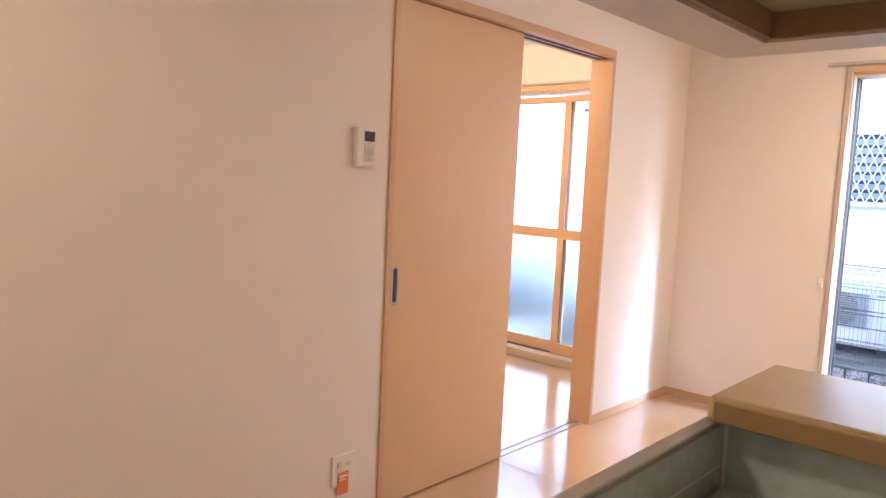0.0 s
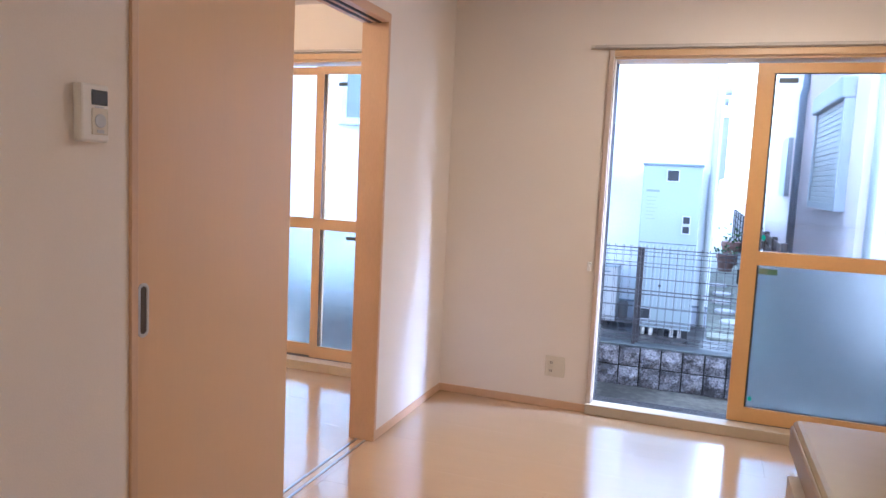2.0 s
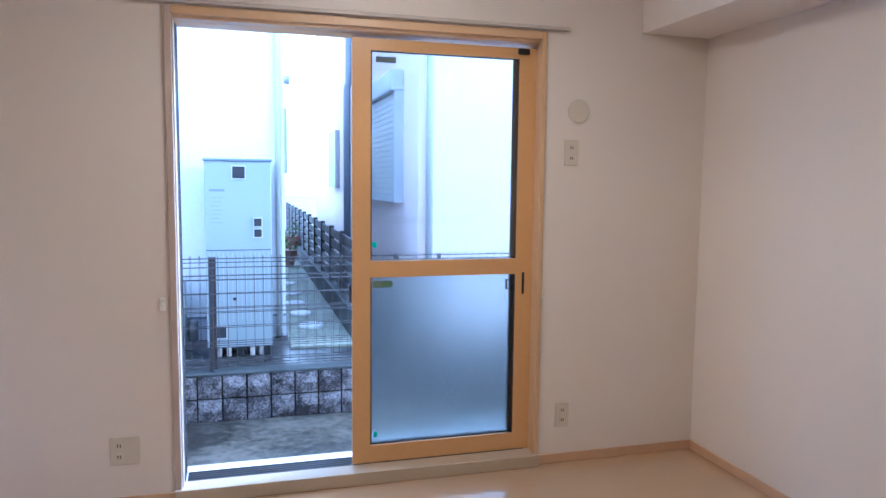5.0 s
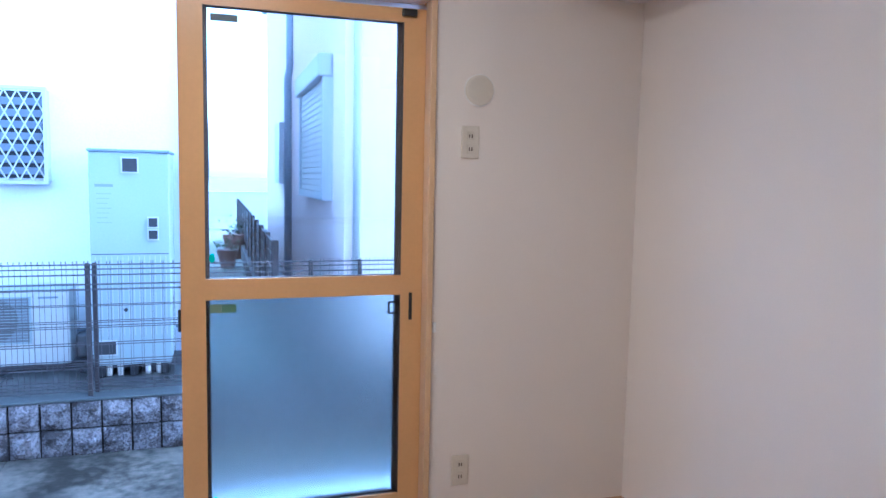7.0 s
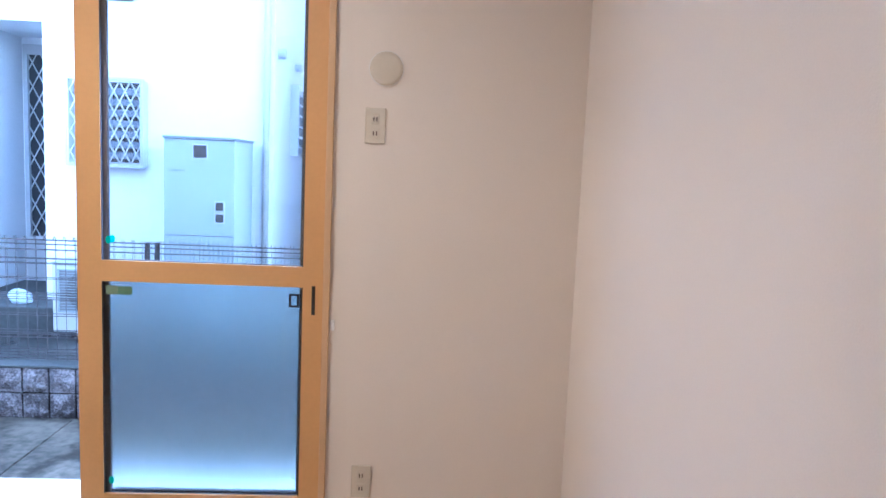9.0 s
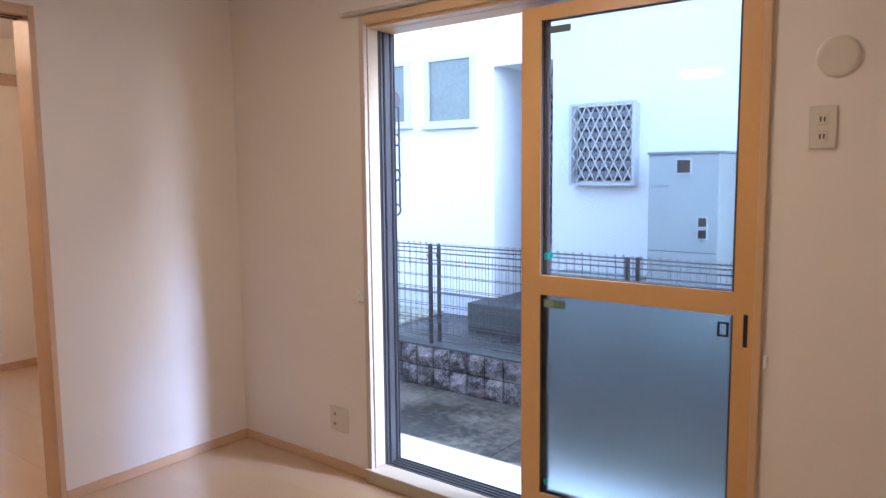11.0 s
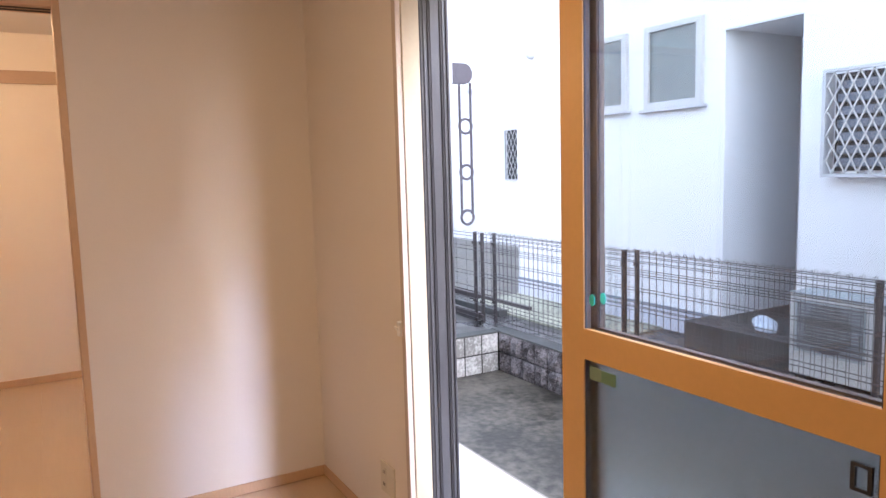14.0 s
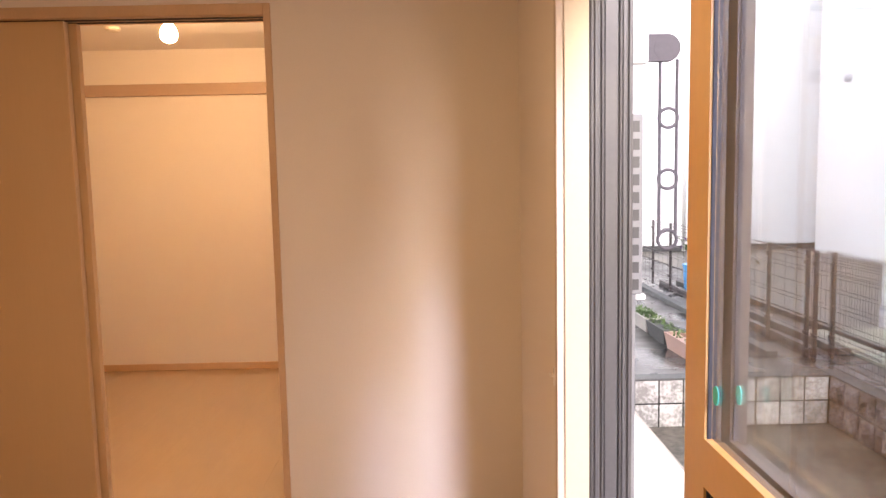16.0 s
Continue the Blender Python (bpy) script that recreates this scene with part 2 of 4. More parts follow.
CLEAR = glass("clear_glass", 0.0, (0.88, 0.91, 0.93))
FROSTED = glass("frosted_glass", 0.24, (0.79, 0.86, 0.885))
DIM_GLASS = varied("dim_window_glass", (0.15, 0.18, 0.18), 0.08, 0.15, 2.0, 20.0, 0.0, 0.0)
GLOW = bpy.data.materials.new("lit_bulb")
GLOW.use_nodes = True
_b = GLOW.node_tree.nodes["Principled BSDF"]
_b.inputs["Emission Color"].default_value = (1.0, 0.64, 0.34, 1)
_b.inputs["Emission Strength"].default_value = BULB
# Glow of the two added ceiling lights, which no view shows.
DIFFUSER = bpy.data.materials.new("lit_diffuser")
DIFFUSER.use_nodes = True
_b = DIFFUSER.node_tree.nodes["Principled BSDF"]
_b.inputs["Emission Color"].default_value = (1.0, 0.69, 0.40, 1)
_b.inputs["Emission Strength"].default_value = ADDED_LIGHT


# ---- mesh helpers ----
def box(bm, x0, x1, y0, y1, z0, z1):
    """Adds a box between the given bounds to bm."""
    v = [bm.verts.new((x, y, z)) for x in (x0, x1) for y in (y0, y1) for z in (z0, z1)]
    for f in ((0, 1, 3, 2), (4, 6, 7, 5), (0, 4, 5, 1), (2, 3, 7, 6), (0, 2, 6, 4), (1, 5, 7, 3)):
        bm.faces.new([v[i] for i in f])
    return v


def boxes(*rows):
    bm = bmesh.new()
    for r in rows:
        box(bm, *r)
    return bm


def rounded(x0, x1, y0, y1, z0, z1, r=0.004, segments=2):
    """A box with rounded edges."""
    bm = boxes((x0, x1, y0, y1, z0, z1))
    bmesh.ops.bevel(bm, geom=bm.edges[:], offset=r, segments=segments, affect="EDGES", profile=0.5)
    return bm


def tube(points, r, sides=8, bm=None):
    """A round bar along a line of points."""
    bm = bm or bmesh.new()
    pts = [Vector(p) for p in points]
    rings = []
    for i, p in enumerate(pts):
        d = (pts[min(i + 1, len(pts) - 1)] - pts[max(i - 1, 0)]).normalized()
        a = d.orthogonal().normalized()
        b = d.cross(a)
        rings.append([bm.verts.new(p + r * (math.cos(k * math.tau / sides) * a + math.sin(k * math.tau / sides) * b)) for k in range(sides)])
    for p, q in zip(rings, rings[1:]):
        o = min(range(sides), key=lambda s: sum((p[k].co - q[(k + s) % sides].co).length for k in range(sides)))
        for k in range(sides):
            bm.faces.new((p[k], p[(k + 1) % sides], q[(k + 1 + o) % sides], q[(k + o) % sides]))
    bm.faces.new(rings[0][::-1])
    bm.faces.new(rings[-1])
    return bm


def lathe(profile, sides=24, centre=(0, 0, 0)):
    """A turned shape from (radius, height) pairs about the z axis."""
    bm = bmesh.new()
    c = Vector(centre)
    rings = [[bm.verts.new(c + Vector((r * math.cos(k * math.tau / sides), r * math.sin(k * math.tau / sides), z))) for k in range(sides)] for r, z in profile]
    for p, q in zip(rings, rings[1:]):
        for k in range(sides):
            bm.faces.new((p[k], p[(k + 1) % sides], q[(k + 1) % sides], q[k]))
    bm.faces.new(rings[0][::-1])
    bm.faces.new(rings[-1])
    return bm


def turned(bm, m):
    bm.transform(m)
    return bm


def data_of(name, bm, mat, smooth=False):
    bmesh.ops.recalc_face_normals(bm, faces=bm.faces[:])
    me = bpy.data.meshes.new(name)
    bm.to_mesh(me)
    bm.free()
    me.materials.append(mat)
    if smooth:
        me.polygons.foreach_set("use_smooth", [True] * len(me.polygons))
    return me


def part(name, bm, mat, parent, label="", smooth=False):
    ob = new(name, data_of(name, bm, mat, smooth))
    ob.parent = parent
    return tagged(ob, label)


def thing(name, label, category, base=(0, 0, 0), group="", kind=""):
    ob = new(name)
    ob.location = base
    ob.empty_display_size = 0.1
    return tagged(ob, label, category, group, kind)


def structure(name, bm, mat, label="", category=""):
    return tagged(new(name, data_of(name, bm, mat)), label, category, "", "structure")


def shift(x, y, z):
    return Matrix.Translation((x, y, z))


# ---- the rooms ----
XL, XR, YW, YB, H = -2.16, 1.25, 5.49, 0.1, 2.33    # living room: left, right, window wall, back wall, ceiling
XB, YO, BX = -4.66, 5.64, -2.28                      # bedroom far wall, outer face of the facade, bedroom side of the partition
WIN = (-1.235, 0.372, 2.0)                           # living-room window: left, right, top
BWIN = (-3.80, -2.42, 2.0)                           # bedroom window
FZ = -0.03                                           # floor level
DOOR = (2.955, 4.525, 2.005)                           # sliding-door opening: from, to, top

structure("floor", boxes((XB - 0.1, XR + 0.12, YB - 0.1, YW, FZ - 0.12, FZ - 0.012)), TRIM_WOOD, "timber subfloor under glossy light wood flooring", "floor")
structure("ceiling", boxes((XB - 0.1, XR + 0.12, YB - 0.1, YO, H, H + 0.12)), CEILING, "white papered flat ceiling", "ceiling")
structure("wall_north", boxes(
    (XB - 0.1, BWIN[0], YW, YO, -0.6, H), (BWIN[0], BWIN[1], YW, YO, BWIN[2], H), (BWIN[1], WIN[0], YW, YO, -0.6, H),
    (WIN[0], WIN[1], YW, YO, WIN[2], H), (WIN[1], XR + 0.12, YW, YO, -0.6, H),
    (BWIN[0], BWIN[1], YW, YO, -0.6, FZ - 0.012), (WIN[0], WIN[1], YW, YO, -0.6, FZ - 0.012)), WALLPAPER, "off-white textured wallpaper wall with two window openings", "wall")
structure("wall_east", boxes((XR, XR + 0.12, YB - 0.1, YW, FZ - 0.012, H)), WALLPAPER, "off-white textured wallpaper wall", "wall")
structure("wall_south", boxes((XB - 0.1, XR, YB - 0.1, YB, FZ - 0.012, H)), WALLPAPER, "off-white textured wallpaper wall", "wall")
structure("wall_west", boxes((XB - 0.1, XB, YB, YW, FZ - 0.012, H)), WALLPAPER, "off-white bedroom wall with a wooden rail", "wall")
structure("wall_partition", boxes((BX, XL, YB, DOOR[0], FZ - 0.012, H), (BX, XL, DOOR[1] + 0.026, YW, FZ - 0.012, H), (BX, XL, DOOR[0], DOOR[1] + 0.026, DOOR[2], H)),
          WALLPAPER, "off-white partition wall with a wide sliding-door opening", "wall")
structure("beam", rounded(0.885, XR, 2.5, YW, 2.045, H, 0.003), WALLPAPER, "white papered boxed-in beam under the ceiling", "beam")
structure("bedroom_wall_south", boxes((XB, BX, 1.9, 2.0, FZ - 0.012, H)), WALLPAPER, "off-white bedroom end wall", "wall")

base = thing("baseboard", "low light wood skirting along the walls", "baseboard", kind="structure")
for r in ((XL, XL + 0.008, DOOR[1] + 0.03, YW, FZ, 0.017), (XL, WIN[0] - 0.022, YW - 0.008, YW, FZ, 0.017), (WIN[1] + 0.022, XR, YW - 0.008, YW, FZ, 0.017),
          (XR - 0.008, XR, YB, YW - 0.008, FZ, 0.017), (XL, XL + 0.008, YB, DOOR[0] - 0.025, FZ, 0.017), (XB, XB + 0.008, 2.0, YW, FZ, 0.02), (XB + 0.008, BWIN[0] - 0.02, YW - 0.008, YW, FZ, 0.02)):
    part("skirting_board", rounded(*r, r=0.0025, segments=1), TRIM_WOOD, base)
rail = structure("trim", rounded(XB, XB + 0.022, 2.0, YW - 0.01, 2.000, 2.085, 0.003), RAIL_WOOD, "light wood picture rail high on the bedroom wall", "trim")


# ---- sliding doors ----
frame_west = thing("door_frame", "light wood casing round the sliding-door opening", "door frame", kind="structure")
for n, r in (("jamb", (BX - 0.008, XL + 0.010, DOOR[1] + 0.002, DOOR[1] + 0.028, FZ, DOOR[2] + 0.03)),
             ("jamb", (BX - 0.008, XL + 0.010, DOOR[0] - 0.022, DOOR[0] + 0.004, FZ, DOOR[2] + 0.03)),
             ("head", (BX - 0.008, XL + 0.010, DOOR[0] + 0.004, DOOR[1] + 0.002, DOOR[2] - 0.012, DOOR[2] + 0.03))):
    part(n, rounded(*r, r=0.003), TRIM_WOOD, frame_west)
for x in (-2.197, -2.243):
    part("track", boxes((x - 0.006, x + 0.006, DOOR[0] + 0.006, DOOR[1], FZ + 0.0005, FZ + 0.004)), STEEL, frame_west, "thin steel floor track")
    # No groove is cut: a dark strip paints its shade.
    part("head_groove", boxes((x - 0.010, x + 0.010, DOOR[0] + 0.006, DOOR[1], DOOR[2] - 0.0145, DOOR[2] - 0.0115)), DARK, frame_west, "dark strip painting groove shade under the door head")


def sliding_door(x, y0, y1, name):
    d = thing(name, "flush light wood sliding door pushed open", "door", (x, y0, 0), "sliding doors", "structure")
    part("panel", rounded(-0.0165, 0.0165, 0, y1 - y0, FZ + 0.006, DOOR[2] - 0.016, 0.002, 1), DOOR_WOOD, d)
    bm = bmesh.new()
    for k, (w, x) in enumerate(((0.0, 0.0155), (0.0, 0.0185), (0.0045, 0.0195), (0.0075, 0.0195), (0.010, 0.0178))):
        for n in range(24):
            a = n * math.tau / 24
            yy, zz = (0.021 - w) * math.cos(a), (0.021 - w) * math.sin(a)
            bm.verts.new((x, 0.046 + yy, 0.882 + zz + math.copysign(0.057, math.sin(a + 0.001))))
    bm.verts.ensure_lookup_table()
    for k in range(4):
        for n in range(24):
            bm.faces.new([bm.verts[q] for q in (k * 24 + n, k * 24 + (n + 1) % 24, (k + 1) * 24 + (n + 1) % 24, (k + 1) * 24 + n)])
    bm.faces.new([bm.verts[q] for q in range(24)])
    plate = part("pull", bm, GREYFRAME, d, "silver oblong finger pull with rounded ends")
    bm = bmesh.new()
    for n in range(24):
        a = n * math.tau / 24
        bm.verts.new((0.0180, 0.046 + 0.0112 * math.cos(a), 0.882 + 0.0112 * math.sin(a) + math.copysign(0.057, math.sin(a + 0.001))))
    bm.faces.new(bm.verts[:])
    part("recess", bm, PULL_DARK, plate, "dark finger slot")


sliding_door(-2.197, 2.962, 3.765, "door_1")
sliding_door(-2.243, 2.985, 3.79, "door_2")


# ---- sliding windows ----
def sash(parent, x0, x1, y0, lower, mat_in, name, w=0.082):
    """One sash: wood-look inner skin, dark outer profile, clear pane above and frosted pane below."""
    z0, z1 = 0.035, 1.955
    bars = ((x0, x0 + w, z0, z1), (x1 - w, x1, z0, z1), (x0 + w, x1 - w, z0, 0.115), (x0 + w, x1 - w, 1.905, z1), (x0 + w, x1 - w, 0.898, 0.972))
    bm, out = bmesh.new(), bmesh.new()
    for a, b, c, d in bars:
        box(bm, a, b, y0, y0 + 0.014, c, d)
        box(out, a + 0.006, b - 0.006, y0 + 0.0142, y0 + 0.03, c + 0.004, d - 0.004)
    s = part(name, bm, mat_in, parent)
    part("outer_profile", out, OUTER_SASH, s, "dark aluminium outer profile")
    for n, m, c, d in (("pane", CLEAR, 0.966, 1.911), ("frosted_pane", FROSTED, 0.109, 0.904)):
        p = part(n, boxes((x0 + w - 0.006, x1 - w + 0.006, y0 + 0.010, y0 + 0.014, c, d)), m, s, "clear glass pane" if m is CLEAR else "frosted glass pane")
        p.visible_shadow = m is not CLEAR
    for a, b in ((x0 + w - 0.001, x0 + w + 0.0025), (x1 - w - 0.004, x1 - w + 0.001)):
        part("gasket", boxes((a, b, y0 + 0.004, y0 + 0.0098, 0.1152, 0.8978), (a, b, y0 + 0.004, y0 + 0.0098, 0.9722, 1.9048)), GASKET, s, "dark grey rubber gasket")
    return s


def window(name, x0, x1, label, sashes):
    w = thing(name, label, "window", (0, 0, 0), kind="structure")
    for n, r in (("casing", (x0 - 0.022, x0 + 0.006, YW - 0.018, YW + 0.002, FZ, 2.02)), ("casing", (x1 - 0.006, x1 + 0.017, YW - 0.018, YW + 0.002, FZ, 2.02)),
                 ("head_casing", (x0 + 0.006, x1 - 0.006, YW - 0.018, YW + 0.002, 1.985, 2.02))):
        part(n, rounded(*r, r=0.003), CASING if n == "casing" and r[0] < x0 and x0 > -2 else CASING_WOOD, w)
    for n, r in (("reveal", (x0 + 0.0005, x0 + 0.012, YW + 0.002, YW + 0.066, 0.03, 1.995)), ("reveal", (x1 - 0.003, x1 - 0.0005, YW + 0.002, YW + 0.066, 0.03, 1.995)),
                 ("reveal", (x0 + 0.012, x1 - 0.012, YW + 0.002, YW + 0.06, 1.972, 1.9995))):
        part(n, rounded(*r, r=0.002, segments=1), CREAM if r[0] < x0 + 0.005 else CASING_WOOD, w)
    part("sill", rounded(x0 - 0.022, x1 + 0.022, YW - 0.035, YW + 0.066, FZ, 0.03, 0.004), CREAM, w, "light wood window sill board")
    for n, r in (("jamb", (x0 + 0.001, x0 + 0.008, YW + 0.0665, YO + 0.03, FZ, 1.971)), ("jamb", (x1 - 0.003, x1 - 0.001, YW + 0.0665, YO + 0.03, FZ, 1.971)),
                 ("head_track", (x0 + 0.001, x1 - 0.001, YW + 0.0605, YO + 0.03, 1.9715, 1.9995)), ("sill_track", (x0 + 0.02, x1 - 0.02, YW + 0.05, YO + 0.03, FZ, 0.022))):
        part(n, rounded(*r, r=0.002, segments=1), SASH_WOOD if n == "head_track" or r[0] > x0 + 0.3 else DARK_ALU, w, "dark aluminium window frame" if n != "head_track" and r[0] < x0 + 0.3 else "wood-look window frame")
    for y, b, h in ((0.070, 0.004, 0.006), (0.080, 0.013, 0.010), (0.097, 0.004, 0.014), (0.106, 0.034, 0.009), (0.143, 0.004, 0.015), (0.152, 0.010, 0.010), (0.167, 0.005, 0.014)):
        part("ridge", rounded(x0 + 0.0078, x0 + 0.008 + h * 0.5, YW + y, YW + y + b, 0.0225, 1.97, 0.0015, 1), RIDGE, w, "grey aluminium ridge")
    for y in (YW + 0.070, YW + 0.092, YW + 0.114, YW + 0.136, YW + 0.160):
        part("ridge", boxes((x0 + 0.02, x1 - 0.02, y, y + 0.005, 0.0222, 0.03)), GREY_ALU, w, "grey aluminium ridge")
    for a, b, y, n in sashes:
        sash(w, a, b, y, True, SASH_LIT if x0 < -2 else SASH_WOOD if "inner" in n else OUTER_SASH, n, 0.082 if x0 > -2 else 0.056)
    return w


win = window("window_1", WIN[0], WIN[1], "sliding glass door with wood-look sashes, one side slid open", ((-0.497, 0.368, 5.552, "inner_sash"), (-0.486, 0.355, 5.588, "outer_sash")))
bwin = window("window_2", BWIN[0], BWIN[1], "closed sliding glass door with wood-look sashes in the bedroom", ((-3.78, -3.055, 5.588, "outer_sash"), (-3.12, -2.44, 5.552, "inner_sash")))
part("crescent_lock", rounded(-0.508, -0.4975, 5.568, 5.580, 0.785, 0.865, 0.004), BLACK, win, "black crescent lock")
part("finger_pull", rounded(0.318, 0.331, 5.5485, 5.553, 0.80, 0.905, 0.002, 1), BLACK, win, "black recessed finger pull")
part("catch", boxes((0.238, 0.273, 5.553, 5.560, 0.825, 0.831), (0.238, 0.273, 5.553, 5.560, 0.867, 0.873), (0.238, 0.245, 5.553, 5.560, 0.831, 0.867), (0.266, 0.273, 5.553, 5.560, 0.831, 0.867)), BLACK, win, "small black square catch")
part("stopper", rounded(0.275, 0.330, 5.535, 5.5515, 1.925, 1.950, 0.003), BLACK, win, "black sash stopper")
part("label", boxes((-0.402, -0.362, 5.5588, 5.5605, 0.850, 0.882)), PALE_LABEL, win, "small pale green glass label")
part("label", boxes((-0.3615, -0.312, 5.5588, 5.5605, 0.850, 0.880)), GREEN_LABEL, win, "small green glass label")
part("label", boxes((-0.39, -0.30, 5.5588, 5.5605, 1.855, 1.880)), GREY_LABEL, win, "small dark glass label")
for x, y, z in ((-0.393, 5.5595, 1.03), (-0.390, 5.5595, 0.15), (-0.393, 5.5955, 1.03)):
    part("sticker", turned(lathe([(0.0125, -0.001), (0.0125, 0.001), (0.004, 0.001)], 14), shift(x, y, z + 0.014) @ Matrix.Rotation(radians(90), 4, "X") @ Matrix.Diagonal((0.75, 1.15, 1, 1))), STICKER, win, "small teal sticker on the glass")
for x in (-3.745, -2.975):
    part("label", boxes((x + 0.1, x + 0.17, 5.5575, 5.5595, 0.845, 0.868)), GREY_LABEL, bwin, "small dark glass label")
part("label", boxes((-2.96, -2.90, 5.5588, 5.5605, 1.83, 1.855)), GREY_LABEL, bwin, "small dark glass label")

for a, b in ((-1.345, 0.485), (-3.9, -2.32)):
    cr = thing("curtain_rail", "slim ivory curtain rail above the window", "curtain rail", ((a + b) / 2, YW, 2.04), "curtain rails")
    L = (b - a) / 2
    part("rail", rounded(-L, L, -0.034, -0.012, -0.012, 0.004, 0.002, 1), RAIL, cr)
    for x in (-L + 0.06, 0, L - 0.06):
        part("bracket", rounded(x - 0.012, x + 0.012, -0.036, 0.001, 0.004, 0.010, 0.0015, 1), PLASTIC, cr, "white rail bracket")
    for x in (-L, L):
        part("end_cap", rounded(x - 0.010, x + 0.010, -0.036, -0.010, -0.013, 0.0045, 0.002, 1), BEIGE_PLASTIC, cr)


# ---- fittings on the walls ----
def outlet(x, z, label, holes, w=0.07, h=0.12, side=0.0):
    o = thing("wall_outlet", label, "outlet", (x, YW, z), "wall outlets")
    part("plate", rounded(-w / 2, w / 2, -0.008, 0.001, -h / 2, h / 2, 0.003), BEIGE_PLASTIC, o)
    for dz in holes:
        s = part("socket", rounded(side - 0.014, side + 0.014, -0.0105, -0.007, dz - 0.017, dz + 0.017, 0.002, 1), BEIGE_PLASTIC, o)
        for dx in (-0.005, 0.005):
            part("slot", boxes((side + dx - 0.002, side + dx + 0.002, -0.0112, -0.0104, dz - 0.007, dz + 0.007)), PULL_DARK, s, "dark socket slot")


outlet(-1.447, 0.215, "beige square double wall outlet near the skirting", (0.024, -0.024), 0.116, 0.12, -0.022)
outlet(0.528, 1.476, "beige wall outlet with earth terminal for an air conditioner", (0.022, -0.026))
outlet(0.517, 0.21, "beige wall outlet near the skirting", (0.024, -0.024))

vent = thing("pipe_sleeve_cover", "round white plastic pipe-hole cover", "vent cover", (0.56, YW, 1.668))
part("disc", turned(lathe([(0.056, 0), (0.056, 0.006), (0.053, 0.010), (0.046, 0.012)], 36), Matrix.Rotation(radians(90), 4, "X")), BEIGE_PLASTIC, vent, smooth=False)
part("rim", turned(lathe([(0.060, -0.001), (0.060, 0.004), (0.0562, 0.005)], 36), Matrix.Rotation(radians(90), 4, "X")), PLASTIC, vent)

hk = thing("tassel_hook", "small white plastic curtain tassel hook", "hook", (-1.288, YW, 0.82), "tassel hooks")
part("plate", rounded(-0.011, 0.011, -0.017, 0.001, -0.026, 0.026, 0.003), HOOK_WHITE, hk)
part("peg", tube([(0, -0.015, 0.004), (0, -0.024, 0.002), (0, -0.027, 0.012)], 0.004), HOOK_WHITE, hk)
copy_thing(hk, pose(0.402, YW, 0.78) @ Matrix.Diagonal((0.55, 0.5, 0.75, 1)))

ic = thing("intercom", "white wall intercom with a small dark screen", "intercom", (XL, 2.79, 1.412))
part("body", rounded(-0.001, 0.028, -0.036, 0.050, -0.070, 0.070, 0.006), PLASTIC, ic)
part("screen", rounded(0.0275, 0.0295, -0.006, 0.044, 0.020, 0.056, 0.001, 1), BLACK, ic, "dark screen")
part("faceplate", rounded(0.0275, 0.0300, -0.006, 0.044, -0.052, 0.012, 0.002, 1), BEIGE_PLASTIC, ic)
sp = part("speaker", turned(lathe([(0.017, 0), (0.017, 0.002), (0.014, 0.0025)], 20), shift(0.0300, 0.019, -0.018) @ Matrix.Rotation(radians(90), 4, "Y")), GREYFRAME, ic, "grey round speaker grille")
part("button", rounded(0.0299, 0.032, 0.008, 0.030, -0.048, -0.040, 0.001, 1), GREYFRAME, ic)
part("caption", boxes((0.0279, 0.0284, 0.006, 0.032, 0.0132, 0.0165)), GREYFRAME, ic)

sw = thing("antenna_outlet", "clear wall plate with an orange paper tag", "outlet", (XL, 2.757, 0.205))
part("plate", rounded(-0.001, 0.008, -0.055, 0.055, -0.06, 0.06, 0.003), PLASTIC, sw)
for dy in (-0.022, 0.022):
    part("socket", turned(lathe([(0.011, 0), (0.011, 0.004), (0.007, 0.004)], 16), shift(0.008, dy, 0.022) @ Matrix.Rotation(radians(90), 4, "Y")), BEIGE_PLASTIC, sw)
part("tag", rounded(0.009, 0.011, -0.030, 0.022, -0.095, -0.006, 0.0008, 1), ORANGE, sw, "orange printed paper tag")
part("tag_print", boxes((0.0111, 0.0115, -0.022, 0.014, -0.028, -0.020), (0.0111, 0.0115, -0.022, 0.006, -0.040, -0.034)), PLASTIC, sw)

# ---- kitchen counter and hanging cabinet ----
CX, CY0, CY1, CZ = -0.587, 2.18, 2.49, 0.995
kc = thing("kitchen_counter", "wood-topped peninsula counter with dark glossy panels", "counter", (CX, CY0, 0))
cx = XR - CX
part("top", rounded(0, cx - 0.002, 0, CY1 - CY0, CZ - 0.045, CZ, 0.010, 3), COUNTER, kc, "light wood counter top with rounded corners")
# Darker strips paint the kitchen-side shade onto the counter's edges.
for r in ((0.012, cx - 0.004, -0.0025, 0.006, CZ - 0.040, CZ - 0.007), (-0.0025, 0.006, 0.012, CY1 - CY0 - 0.012, CZ - 0.040, CZ - 0.007)):
    part("edge_shade", rounded(*r, r=0.002, segments=1), COUNTER_SHADE, kc, "dark strip painting shade on the counter edge")
part("back_wall", boxes((-0.012, cx - 0.002, 0.07, 0.21, FZ, CZ - 0.0455)), WALLPAPER, kc, "papered low wall")
part("back_panel", boxes((-0.012, cx - 0.002, 0.0625, 0.0695, FZ, CZ - 0.0455)), PANEL, kc, "dark teal glossy kitchen panel")
part("return_wall", boxes((-0.012, 0.004, -0.56, 0.062, FZ, CZ - 0.058)), WALLPAPER, kc, "papered low return wall")
